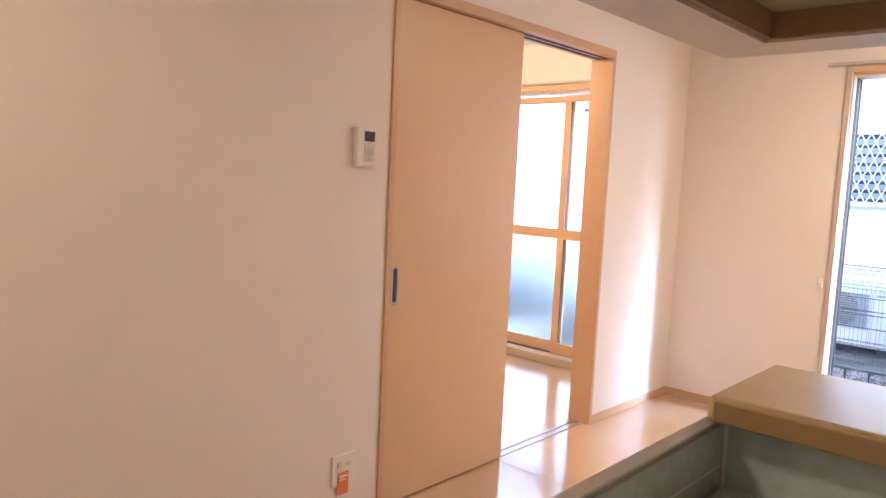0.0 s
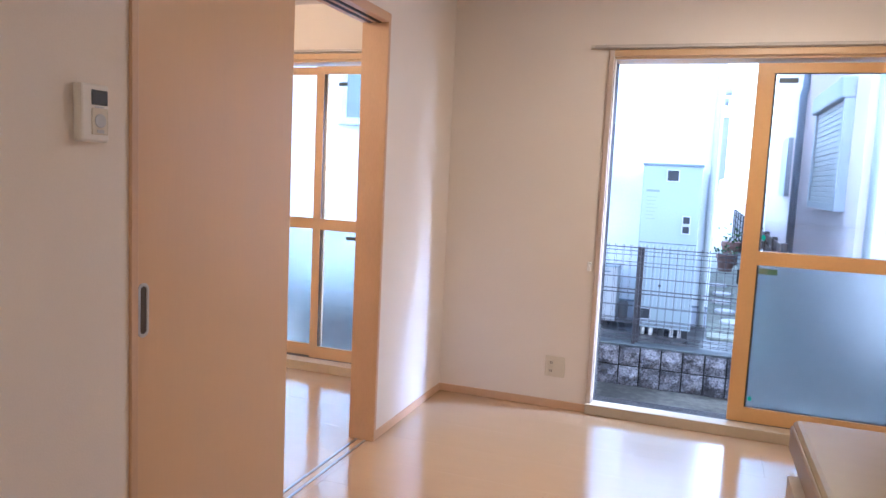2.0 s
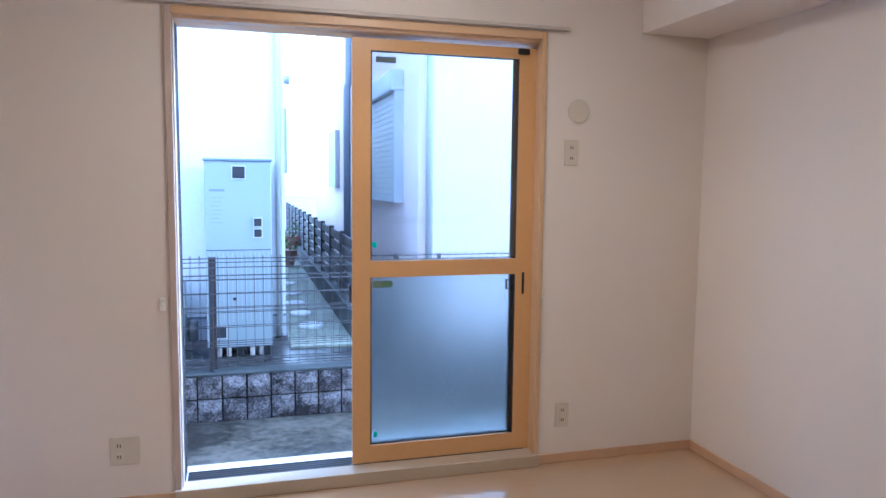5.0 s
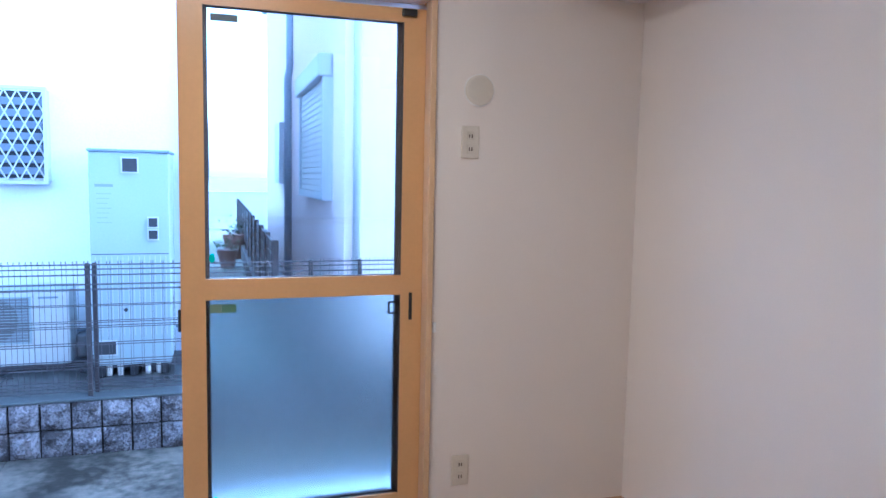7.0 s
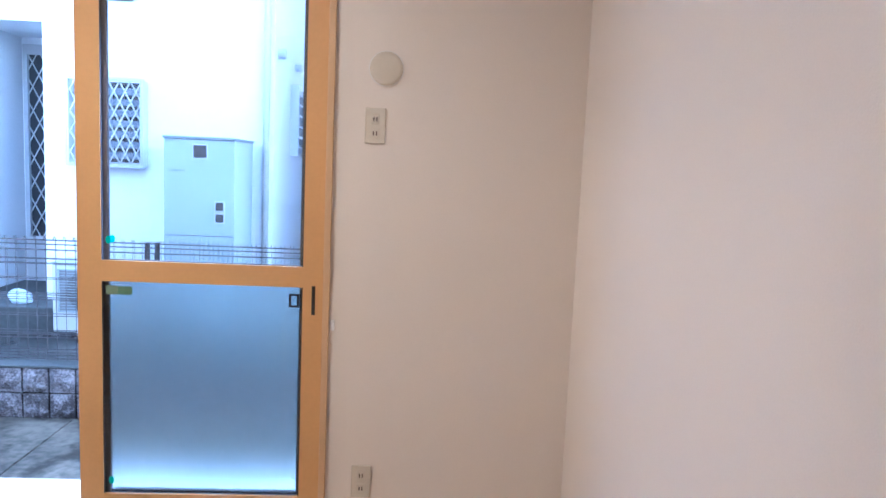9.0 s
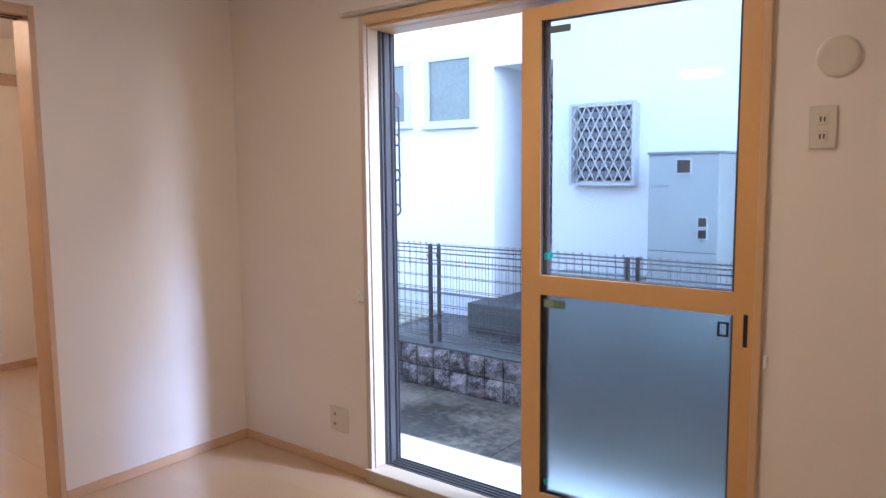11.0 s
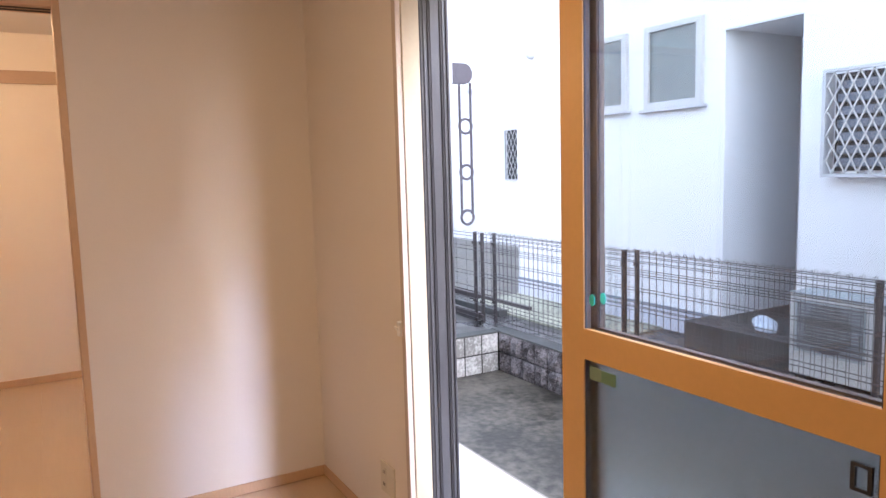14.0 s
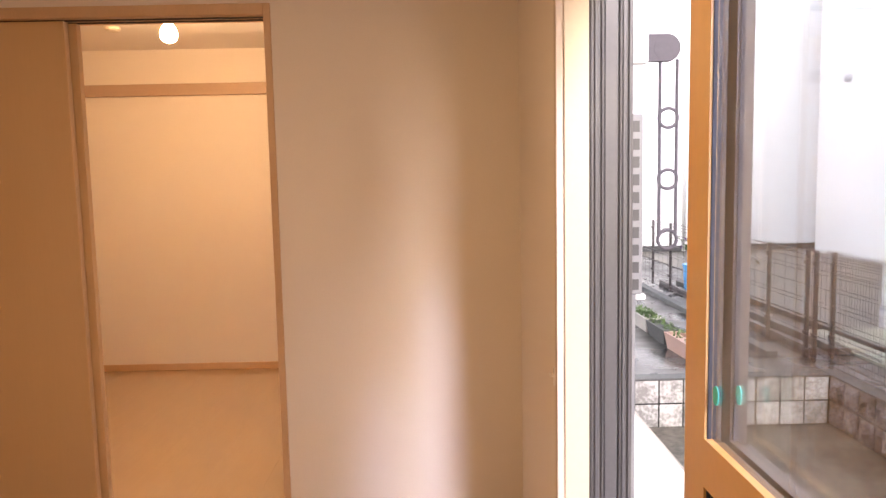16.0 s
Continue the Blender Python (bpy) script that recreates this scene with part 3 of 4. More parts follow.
part("return_panel", boxes((0.0045, 0.010, -0.56, 0.0615, FZ, CZ - 0.058)), PANEL, kc, "dark teal glossy kitchen panel")
part("return_cap", rounded(-0.014, 0.012, -0.562, 0.064, CZ - 0.0575, CZ - 0.046, 0.002, 1), PANEL_EDGE, kc, "pale grey edge strip")
part("corner_bead", boxes((0.0105, 0.0155, 0.0565, 0.0615, FZ, CZ - 0.06)), PLASTIC, kc, "pale sealant bead")
part("panel_joint", boxes((0.0101, 0.0108, -0.555, 0.056, CZ - 0.128, CZ - 0.124)), PLASTIC, kc, "thin pale joint in the panel")
wt = thing("sink_worktop", "grey-green kitchen worktop below the counter", "worktop", (0, 0, 0))
part("slab", rounded(CX + 0.016, XR - 0.003, 1.63, CY0 + 0.060, 0.80, 0.835, 0.003), PANEL, wt)
part("base_cabinet", boxes((CX + 0.016, XR - 0.003, 1.66, CY0 + 0.060, FZ, 0.7995)), CABINET_WHITE, wt)

HX, HY, HZ = -0.64, 2.264, 1.53
hc = thing("hanging_cabinet", "white hanging cupboard above the counter, recessed underside", "cupboard", (HX, HY, HZ))
W, D = XR - HX - 0.002, 0.50
part("body", boxes((0.004, W, -D + 0.004, -0.004, 0.05, H - HZ - 0.002)), CABINET_WHITE, hc)


def rim(quad):
    bm = bmesh.new()
    lo = [bm.verts.new((x, y, 0)) for x, y in quad]
    hi = [bm.verts.new((x, y, 0.0495)) for x, y in quad]
    bm.faces.new(lo)
    bm.faces.new(hi[::-1])
    for i in range(4):
        bm.faces.new((lo[i], lo[(i + 1) % 4], hi[(i + 1) % 4], hi[i]))
    return bm


F = 0.095
part("bottom_rim", rim(((0, 0), (0, -D), (F, -D + F), (F, -F))), CABINET_WHITE, hc)
part("bottom_rim", rim(((0.002, 0), (F + 0.002, -F), (W, -F), (W, 0))), CABINET_WHITE, hc)
part("bottom_rim", rim(((0.002, -D), (W, -D), (W, -D + F), (F + 0.002, -D + F))), CABINET_WHITE, hc)
part("inner_edge", boxes((F + 0.003, F + 0.012, -D + F, -F - 0.012, 0.004, 0.0495), (F + 0.003, W, -F - 0.010, -F - 0.001, 0.004, 0.0495)), CABINET_BROWN, hc, "brown inner edge band")
part("underside", boxes((F + 0.013, W, -D + F + 0.002, -F - 0.011, 0.04, 0.0495)), CABINET_GREEN, hc, "olive-green recessed underside")

# ---- bedroom lamp ----
lamp = thing("ceiling_bulb", "bare warm light bulb in a ceiling holder", "lamp", (-3.35, 3.74, H))
part("holder", lathe([(0.045, 0.002), (0.045, -0.02), (0.028, -0.035), (0.024, -0.085), (0.02, -0.09)], 24), PLASTIC, lamp)
part("bulb", lathe([(0.014, -0.0905), (0.020, -0.105), (0.038, -0.130), (0.045, -0.155), (0.042, -0.178), (0.030, -0.196), (0.012, -0.204)], 24), GLOW, lamp, "glowing glass bulb", True)
det = thing("ceiling_rosette", "small cream ceiling socket", "ceiling socket", (-3.9, 3.2, H))
part("cup", lathe([(0.045, 0.002), (0.045, -0.012), (0.03, -0.025)], 24), BEIGE_PLASTIC, det)

# ---- unseen ceiling lights added to brighten the living room and the entry ----
def ceiling_light(x, y, r):
    c = thing("ceiling_light", "unseen round ceiling light added to warm the room", "lamp", (x, y, H), "ceiling lights")
    part("housing", lathe([(r + 0.015, 0.002), (r + 0.015, -0.025), (r + 0.005, -0.03)], 36), PLASTIC, c)
    part("diffuser", lathe([(r, -0.0305), (r - 0.005, -0.055), (r * 0.75, -0.075), (r * 0.25, -0.082)], 36), DIFFUSER, c, "warm glowing diffuser", True)


ceiling_light(-0.4, 4.42, 0.27)
ceiling_light(-1.35, 0.9, 0.17)


# ---- outside: ground, step, patio ----
FY = 9.58                           # face of the neighbouring house
GZ, NZ, WY = -0.6, -0.22, 8.2       # patio level, neighbour's level, face of the block wall
structure("ground", boxes((-150, 150, 5.0, 400, -0.9, GZ - 0.06)), GRAVEL, "bare ground running out to the distance", "ground")
patio = structure("patio", boxes((-4.75, 2.6, YO, WY + 0.02, GZ - 0.055, GZ - 0.01)), JOINT, "damp stained concrete patio with cut joints", "patio")
xs = (-4.75, -1.725, 0.55, 2.6)
for i in range(3):
    part("slab", boxes((xs[i] + 0.004, xs[i + 1] - 0.004, 6.53, 8.2, GZ - 0.0098, GZ)), PATIO, patio)
structure("step", rounded(-4.7, 2.6, YO + 0.002, 6.51, GZ - 0.05, -0.28, 0.008), STEP, "white concrete step under the windows", "step")
structure("step_edge", boxes((-4.7, 2.6, 6.512, 6.528, GZ - 0.04, -0.285)), PANEL_EDGE, "grey edge of the concrete step", "step")
structure("neighbour_ground", boxes((-14, 8, WY + 0.14, 40, GZ - 0.05, NZ - 0.01)), SOIL, "damp concrete ground round the neighbouring house", "ground")
structure("side_ground", boxes((-14, -4.88, YO, WY + 0.13, GZ - 0.05, NZ - 0.012)), SOIL, "wet dark concrete of the next terrace", "ground")
structure("gravel_strip", boxes((-6.3, -3.95, 8.75, FY - 0.02, NZ - 0.0098, NZ + 0.012)), GRAVEL, "mossy gravel strip along the house wall", "ground")
structure("side_yard", boxes((-13.75, -6.31, 9.2, 12.58, NZ - 0.0098, NZ + 0.01)), PATIO, "damp concrete yard beside the neighbouring house", "ground")
structure("alley_gravel", boxes((-0.55, 0.05, 9.0, 30, NZ - 0.0098, NZ + 0.01)), GRAVEL, "pale gravel strip with weeds in the alley", "ground")

# ---- block wall ----
def block_mesh(seed, rough):
    """A split-face block, its rough face towards -y."""
    rnd = random.Random(seed)
    n, s = 5, 0.177
    bm = bmesh.new()
    front = [[bm.verts.new((s * i / (n - 1), -(0.004 + rnd.random() * rough) if 0 < i < n - 1 and 0 < j < n - 1 else 0.0, s * j / (n - 1))) for j in range(n)] for i in range(n)]
    for i in range(n - 1):
        for j in range(n - 1):
            bm.faces.new((front[i][j], front[i + 1][j], front[i + 1][j + 1], front[i][j + 1]))
    edge = [front[i][0] for i in range(n)] + [front[n - 1][j] for j in range(1, n)] + [front[i][n - 1] for i in range(n - 2, -1, -1)] + [front[0][j] for j in range(n - 2, 0, -1)]
    back = [bm.verts.new((v.co.x, 0.03, v.co.z)) for v in edge]
    for i in range(len(edge)):
        k = (i + 1) % len(edge)
        bm.faces.new((edge[i], back[i], back[k], edge[k]))
    return bm


wall_n = thing("block_wall", "low split-face concrete block wall, stained", "garden wall", kind="structure")
part("core", boxes((-4.88, 2.6, WY + 0.022, WY + 0.138, GZ - 0.05, NZ - 0.008)), JOINT, wall_n, "dark mortar joints")
part("cap", rounded(-4.88, 2.6, WY - 0.004, WY + 0.15, NZ - 0.0075, NZ + 0.012, 0.005), CAP, wall_n, "grey cement cap")
wall_w = thing("block_wall", "low pale concrete block wall at the patio's end", "garden wall", kind="structure")
part("core", boxes((-4.88, -4.754, 5.7, WY - 0.006, GZ - 0.05, NZ - 0.010)), JOINT, wall_w, "dark mortar joints")
part("cap", rounded(-4.885, -4.745, 5.7, WY - 0.006, NZ - 0.0095, NZ + 0.008, 0.005), CAP, wall_w, "grey cement cap")
rough_blocks = [data_of("block", block_mesh(k, 0.034), BLOCK) for k in range(8)]
pale_blocks = [data_of("block", block_mesh(40 + k, 0.008), BLOCK_PALE) for k in range(5)]
for i in range(38):
    for j in range(2):
        b = new("block", random.choice(rough_blocks))
        b.parent, b.location = wall_n, (-4.7435 + i * 0.19, WY, GZ + j * 0.19 + 0.002)
for i in range(12):
    for j in range(2):
        b = new("block", random.choice(pale_blocks))
        b.parent, b.matrix_local = wall_w, shift(-4.75, WY - 0.19 - i * 0.19, GZ + j * 0.19 + 0.002) @ Matrix.Rotation(radians(90), 4, "Z")


# ---- mesh fence on the wall ----
def mesh_fence(x0, x1, y, z0, z1, posts, label, step=0.07):
    f = thing("mesh_fence", label, "fence", (0, 0, 0), "mesh fences")
    bm = bmesh.new()
    n = int((x1 - x0) / step)
    for i in range(n + 1):
        x = x0 + i * step
        box(bm, x - 0.0013, x + 0.0013, y - 0.0013, y + 0.0013, z0 + 0.03, z1 - 0.03)
        tube([(x, y, z1 - 0.03), (x, y - 0.010, z1 - 0.014), (x, y - 0.026, z1 - 0.016), (x, y - 0.030, z1 - 0.034)], 0.0018, 4, bm)
    for k, z in enumerate((0.045, 0.09, 0.20, 0.235, 0.36, 0.48, 0.515, 0.63, 0.74, 0.775, 0.84, 0.88, 0.91)):
        zz = z0 + z * (z1 - z0) / 0.95
        box(bm, x0, x1, y - 0.0065, y - 0.0022, zz - 0.0026, zz + 0.0026)
    box(bm, x0, x1, y - 0.032, y - 0.027, z1 - 0.038, z1 - 0.033)
    tagged(part("wire_mesh", bm, WIRE, f, "thin dark steel wire mesh"), kind="stuff")
    for x in posts:
        p = part("post", rounded(x - 0.015, x + 0.015, y + 0.004, y + 0.036, z0, z1 - 0.03, 0.004, 1), FENCE, f, "dark brown steel post")
        for zc in (z1 - 0.15, z0 + 0.21):
            part("clip", boxes((x - 0.010, x + 0.010, y - 0.012, y + 0.0038, zc, zc + 0.03)), FENCE, p)


mesh_fence(-11.2, -5.18, WY + 0.05, NZ + 0.01, 0.745, (-11.0, -10.2, -9.5, -8.75, -8.0, -7.25, -6.6, -5.95, -5.26), "dark steel wire fence with close-set posts along the terrace", 0.2)
mesh_fence(-5.15, 2.5, WY + 0.05, NZ + 0.01, 0.745, (-5.125, -3.11, -1.215, 0.29, 0.66, 2.3), "dark brown wire mesh fence with steel posts on the block wall")
mesh_fence(-5.15, 2.5, WY + 0.20, NZ - 0.008, 0.73, (-5.13, -3.13, -1.195, 0.31, 2.3), "second wire mesh fence just behind the block wall")


# ---- neighbouring house ----
FY = 9.58
house = thing("house", "white rendered neighbouring house with an entrance recess", "house", (0, 0, 0))
for r in ((-6.33, -3.28, FY, 15.0, NZ - 0.3, 5.6), (-2.576, -0.56, FY, 15.0, NZ - 0.3, 5.6), (-3.28, -2.576, FY, 15.0, 2.47, 5.6), (-3.28, -2.576, 10.6, 15.0, NZ - 0.3, 2.47)):
    part("wall", boxes(r), RENDERED, house)
part("rear_wing", boxes((-13.2, -6.33, 12.6, 15.0, NZ - 0.3, 5.4)), RENDERED, house)
part("roof", boxes((-6.4, -0.48, FY - 0.12, 15.3, 5.6, 5.75)), BLUEGREY, house)
for x0, x1 in ((-6.332, -3.282), (-2.574, -0.558)):
    part("plinth", boxes((x0, x1, FY - 0.010, FY - 0.0005, NZ - 0.05, -0.02)), PLINTH, house, "pale lavender rendered plinth")
    part("drip_strip", boxes((x0, x1, FY - 0.018, FY - 0.0006, -0.0195, 0.0)), BLUEGREY, house, "dark drip strip above the plinth")
part("recess_lintel", boxes((-3.279, -2.577, FY - 0.012, FY + 0.02, 2.455, 2.469)), GREYFRAME, house)


def house_window(x0, x1, z0, z1):
    w = part("window", boxes((x0, x0 + 0.06, FY - 0.045, FY + 0.01, z0, z1), (x1 - 0.06, x1, FY - 0.045, FY + 0.01, z0, z1), (x0 + 0.06, x1 - 0.06, FY - 0.045, FY + 0.01, z0, z0 + 0.06), (x0 + 0.06, x1 - 0.06, FY - 0.045, FY + 0.01, z1 - 0.05, z1)), APPLIANCE_WHITE, house, "small white-framed window")
    part("pane", boxes((x0 + 0.06, x1 - 0.06, FY - 0.02, FY - 0.008, z0 + 0.06, z1 - 0.05)), DIM_GLASS, w, "dim reflecting pane")
    part("sill", rounded(x0 - 0.04, x1 + 0.04, FY - 0.07, FY, z0 - 0.03, z0 - 0.0005, 0.004), GREYFRAME, w)


house_window(-5.06, -4.42, 1.89, 2.63)
house_window(-4.18, -3.50, 1.87, 2.63)


def lattice(name, x0, x1, z0, z1, y, step, parent, label):
    """A frame crossed by two sets of slanting bars."""
    g = part(name, boxes((x0, x0 + 0.025, y - 0.03, y + 0.01, z0, z1), (x1 - 0.025, x1, y - 0.03, y + 0.01, z0, z1), (x0 + 0.025, x1 - 0.025, y - 0.03, y + 0.01, z0, z0 + 0.025), (x0 + 0.025, x1 - 0.025, y - 0.03, y + 0.01, z1 - 0.025, z1)), GREYFRAME, parent, label)
    h, w, slope = z1 - z0, x1 - x0, 1.9
    for sgn, yy in ((1, y - 0.016), (-1, y - 0.006)):
        c = -h / slope
        while c < w + h / slope:
            pts = []
            for zz in (0.0, h):
                xx = c + (zz / slope if sgn > 0 else (h - zz) / slope)
                pts.append((xx, zz))
            (xa, za), (xb, zb) = pts
            t0 = sorted(((0 - xa) / (xb - xa), (w - xa) / (xb - xa)))
            lo, hi = max(0, t0[0]), min(1, t0[1])
            if hi - lo > 0.02:
                p0 = Vector((x0 + xa + (xb - xa) * lo, yy, z0 + za + (zb - za) * lo))
                p1 = Vector((x0 + xa + (xb - xa) * hi, yy, z0 + za + (zb - za) * hi))
                part("slanting_bar", tube([p0, p1], 0.0068, 4), APPLIANCE_WHITE, g)
            c += step
    return g


part("louvre_back", boxes((-2.29, -1.70, FY - 0.02, FY - 0.001, 1.27, 1.97)), DARK, house, "dark louvred window")
for k in range(7):
    part("louvre", rounded(-2.27, -1.72, FY - 0.035, FY - 0.022, 1.30 + k * 0.093, 1.36 + k * 0.093, 0.003, 1), BLUEGREY, house, "grey-blue glass louvre")
lattice("window_grille", -2.33, -1.67, 1.225, 2.0, FY - 0.10, 0.094, house, "pale grey diamond lattice grille")
part("grille_side", boxes((-2.33, -2.312, FY - 0.09, FY, 1.24, 1.98), (-1.688, -1.67, FY - 0.09, FY, 1.24, 1.98), (-2.312, -1.688, FY - 0.09, FY, 1.225, 1.24)), GREYFRAME, house)
part("far_louvre", boxes((-10.88, -10.32, 12.58, 12.599, 1.12, 2.08)), DARK, house, "dark louvred window")
lattice("far_grille", -10.9, -10.3, 1.1, 2.1, 12.55, 0.12, house, "pale grey diamond lattice grille")
door = part("entrance_door", boxes((-3.25, -2.60, 10.56, 10.599, NZ, 2.40)), GREYFRAME, house, "pale entrance door with a lattice panel")
part("door_pane", boxes((-3.20, -2.70, 10.55, 10.5595, 0.46, 2.30)), DARK, door, "dark door glass")
lattice("door_lattice", -3.21, -2.68, 0.44, 2.32, 10.54, 0.125, house, "pale grey lattice on the entrance door")
part("door_frame", boxes((-2.60, -2.578, 9.9, 10.6, NZ, 2.2)), BLUEGREY, house, "dark door frame edge")
part("porch", rounded(-3.38, -2.2, 9.22, 10.55, NZ - 0.02, 0.0, 0.01), CAP, house, "grey concrete porch step")
part("vent_hood", turned(lathe([(0.05, 0), (0.05, 0.03), (0.035, 0.07), (0.01, 0.085)], 16), shift(-6.0, FY, 2.66) @ Matrix.Rotation(radians(90), 4, "X")), GREYFRAME, house, "small round vent hood")
part("vent_hood", turned(lathe([(0.07, 0), (0.07, 0.04), (0.05, 0.10), (0.015, 0.12)], 16), shift(-12.2, 12.6, 2.99) @ Matrix.Rotation(radians(90), 4, "X")), GREYFRAME, house, "small round vent hood")
for y0, y1, z0, z1 in ((10.5, 11.15, 1.43, 2.09), (11.45, 12.1, 1.43, 2.12), (13.0, 13.8, 1.25, 2.15), (14.6, 15.3, 1.25, 2.15)):
    w = part("side_window", boxes((-0.559, -0.53, y0, y1, z0, z1)), PIPE_GREY, house, "grey-framed side window")
    part("pane", boxes((-0.529, -0.524, y0 + 0.05, y1 - 0.05, z0 + 0.05, z1 - 0.05)), DIM_GLASS, w)
    for yy in (y0 - 0.02, y1):
        part("guard_frame", boxes((-0.559, -0.475, yy, yy + 0.02, z0 - 0.03, z1 + 0.03)), GREYFRAME, w, "pale grey window guard")
    for k in range(6):
        zz = z0 + (k + 0.5) * (z1 - z0) / 6
        part("guard_bar", boxes((-0.484, -0.475, y0 + 0.0005, y1 - 0.0005, zz - 0.009, zz + 0.009)), GREYFRAME, w)
for y in (9.76, 10.75):
    part("vent_hood", turned(lathe([(0.045, 0), (0.045, 0.05), (0.05, 0.051), (0.05, 0.065), (0.03, 0.07)], 14), shift(-0.56, y, 2.32) @ Matrix.Rotation(radians(90), 4, "Y")), GREYFRAME, house, "small round vent hood")
part("downpipe", tube([(-0.62, FY - 0.04, NZ), (-0.62, FY - 0.04, 5.5)], 0.03, 12), APPLIANCE_WHITE, house, "white downpipe", True)

# appliances against the house
wh = thing("water_heater", "tall pale grey outdoor water-heater cabinet", "water heater", (-1.275, 8.8, NZ - 0.01))
part("casing", rounded(0, 0.555, 0, 0.66, 0.09, 1.715, 0.006), APPLIANCE, wh)
part("lid", rounded(-0.010, 0.565, -0.014, 0.672, 1.7155, 1.737, 0.005), BLUEGREY, wh)
part("door_seam", boxes((0.006, 0.549, -0.0012, 0.0005, 0.945, 0.951)), DARK, wh)
# Each opening is a dark plate on the face, its shade painted.
for n, r in (("exhaust", (0.222, 0.345, 1.56, 1.68)), ("intake", (0.398, 0.480, 1.145, 1.232)), ("intake", (0.398, 0.480, 1.052, 1.137)), ("lower_vent", (0.03, 0.17, 0.17, 0.29))):
    g = part(n, boxes((r[0], r[1], -0.010, 0.0005, r[2], r[3])), GREYFRAME, wh)
    part("opening", boxes((r[0] + 0.010, r[1] - 0.010, -0.0115, -0.0098, r[2] + 0.010, r[3] - 0.010)), DARK, g, "dark plate painting the shade of an opening")
part("name_bar", boxes((0.04, 0.165, -0.0015, 0.0005, 1.455, 1.475)), BLUEGREY, wh)
for k in range(7):
    part("print_line", boxes((0.05, 0.15 - 0.012 * (k % 3), -0.0012, 0.0005, 1.40 - k * 0.036, 1.406 - k * 0.036)), PIPE_GREY, wh)
for k in range(14):
    part("rib", boxes((0.03 + k * 0.038, 0.034 + k * 0.038, -0.0012, 0.0005, 0.32, 0.93)), GREYFRAME, wh)
part("plug", turned(lathe([(0.014, 0), (0.014, 0.006), (0.008, 0.008)], 12), shift(0.235, 0, 0.52) @ Matrix.Rotation(radians(90), 4, "X")), DARK, wh)
for x in (0.05, 0.28, 0.505):
    part("leg", rounded(x - 0.03, x + 0.03, 0.03, 0.60, 0.0, 0.0895, 0.004, 1), BLACK, wh)
for x in (0.10, 0.18, 0.38, 0.46):
    part("pipe", tube([(x, 0.06, 0.0), (x, 0.06, 0.10)], 0.022, 10), PLASTIC, wh, "white wrapped pipe", True)

ac = thing("air_conditioner_unit", "ivory outdoor air-conditioner unit with a square fan grille", "air conditioner", (-2.30, 9.1, NZ - 0.01))
part("casing", rounded(0, 0.82, 0, 0.29, 0.05, 0.63, 0.012), APPLIANCE_WHITE, ac)
part("lid", rounded(-0.006, 0.826, -0.006, 0.296, 0.6305, 0.648, 0.006), APPLIANCE, ac)
grl = part("fan_grille", boxes((0.05, 0.55, -0.012, 0.0005, 0.225, 0.237), (0.05, 0.55, -0.012, 0.0005, 0.583, 0.595), (0.05, 0.062, -0.012, 0.0005, 0.237, 0.583), (0.538, 0.55, -0.012, 0.0005, 0.237, 0.583)), APPLIANCE, ac)
# Grey sheet and darker disc paint the shade behind the fan grille.
part("backing", boxes((0.062, 0.538, -0.002, 0.0005, 0.237, 0.583)), FAN_GREY, grl, "shaded grey grille backing")
part("fan_opening", turned(lathe([(0.003, 0), (0.172, 0), (0.172, 0.004), (0.003, 0.0041)], 32), shift(0.29, -0.0022, 0.412) @ Matrix.Rotation(radians(90), 4, "X")), GREY_ALU, grl, "flat dark disc painting the shaded fan opening")
for k in range(1, 15):
    part("grille_bar", boxes((0.0622, 0.5378, -0.0115, -0.0075, 0.237 + k * 0.02307 - 0.002, 0.237 + k * 0.02307 + 0.002)), APPLIANCE, grl)
for x in (0.1, 0.7):
    part("foot", rounded(x - 0.05, x + 0.05, 0.0, 0.30, 0.0, 0.0495, 0.004, 1), BLACK, ac)
part("label", boxes((0.60, 0.74, -0.0015, 0.0005, 0.575, 0.59)), BLUEGREY, ac)
part("side_seam", boxes((0.565, 0.569, -0.0012, 0.0005, 0.06, 0.62)), GREY_ALU, ac)
part("pipe_cover", rounded(0.835, 0.93, 0.08, 0.20, 0.06, 0.27, 0.04, 4), GREY_ALU, ac, "dark wrapped refrigerant pipe")
bag = thing("plastic_bag", "crumpled pale blue plastic bag on the porch", "bag", (-2.72, 9.4, 0.0))
bm = bmesh.new()
bmesh.ops.create_icosphere(bm, subdivisions=3, radius=0.075)
for v in bm.verts:
    v.co *= 1 + 0.35 * noise.noise(v.co * 14)
    v.co.z = max(v.co.z, -0.05)
    v.co.x *= 1.4
part("sack", turned(bm, shift(0, 0, 0.05)), varied("pale_plastic", (0.55, 0.62, 0.72), 0.3, 0.15, 8.0, 60.0, 0.05, 0.002), bag)

# ---- second house and the alley ----
h2 = thing("house", "pinkish white neighbouring house with a roller shutter", "house", (0, 0, 0))
part("wall", boxes((0.70, 8.0, 9.2, 19.0, NZ - 0.3, 4.8)), PINKISH, h2)
part("roof", boxes((0.62, 8.2, 9.05, 19.3, 4.8, 4.95)), BLUEGREY, h2)
part("corner_downpipe", tube([(0.80, 9.15, NZ), (0.80, 9.15, 4.7)], 0.035, 12), APPLIANCE_WHITE, h2, "white downpipe", True)
part("downpipe", tube([(0.63, 13.6, NZ), (0.63, 13.6, 2.75), (0.66, 13.6, 2.85), (0.66, 13.6, 4.7)], 0.055, 12), PIPE_GREY, h2, "blue-grey downpipe", True)
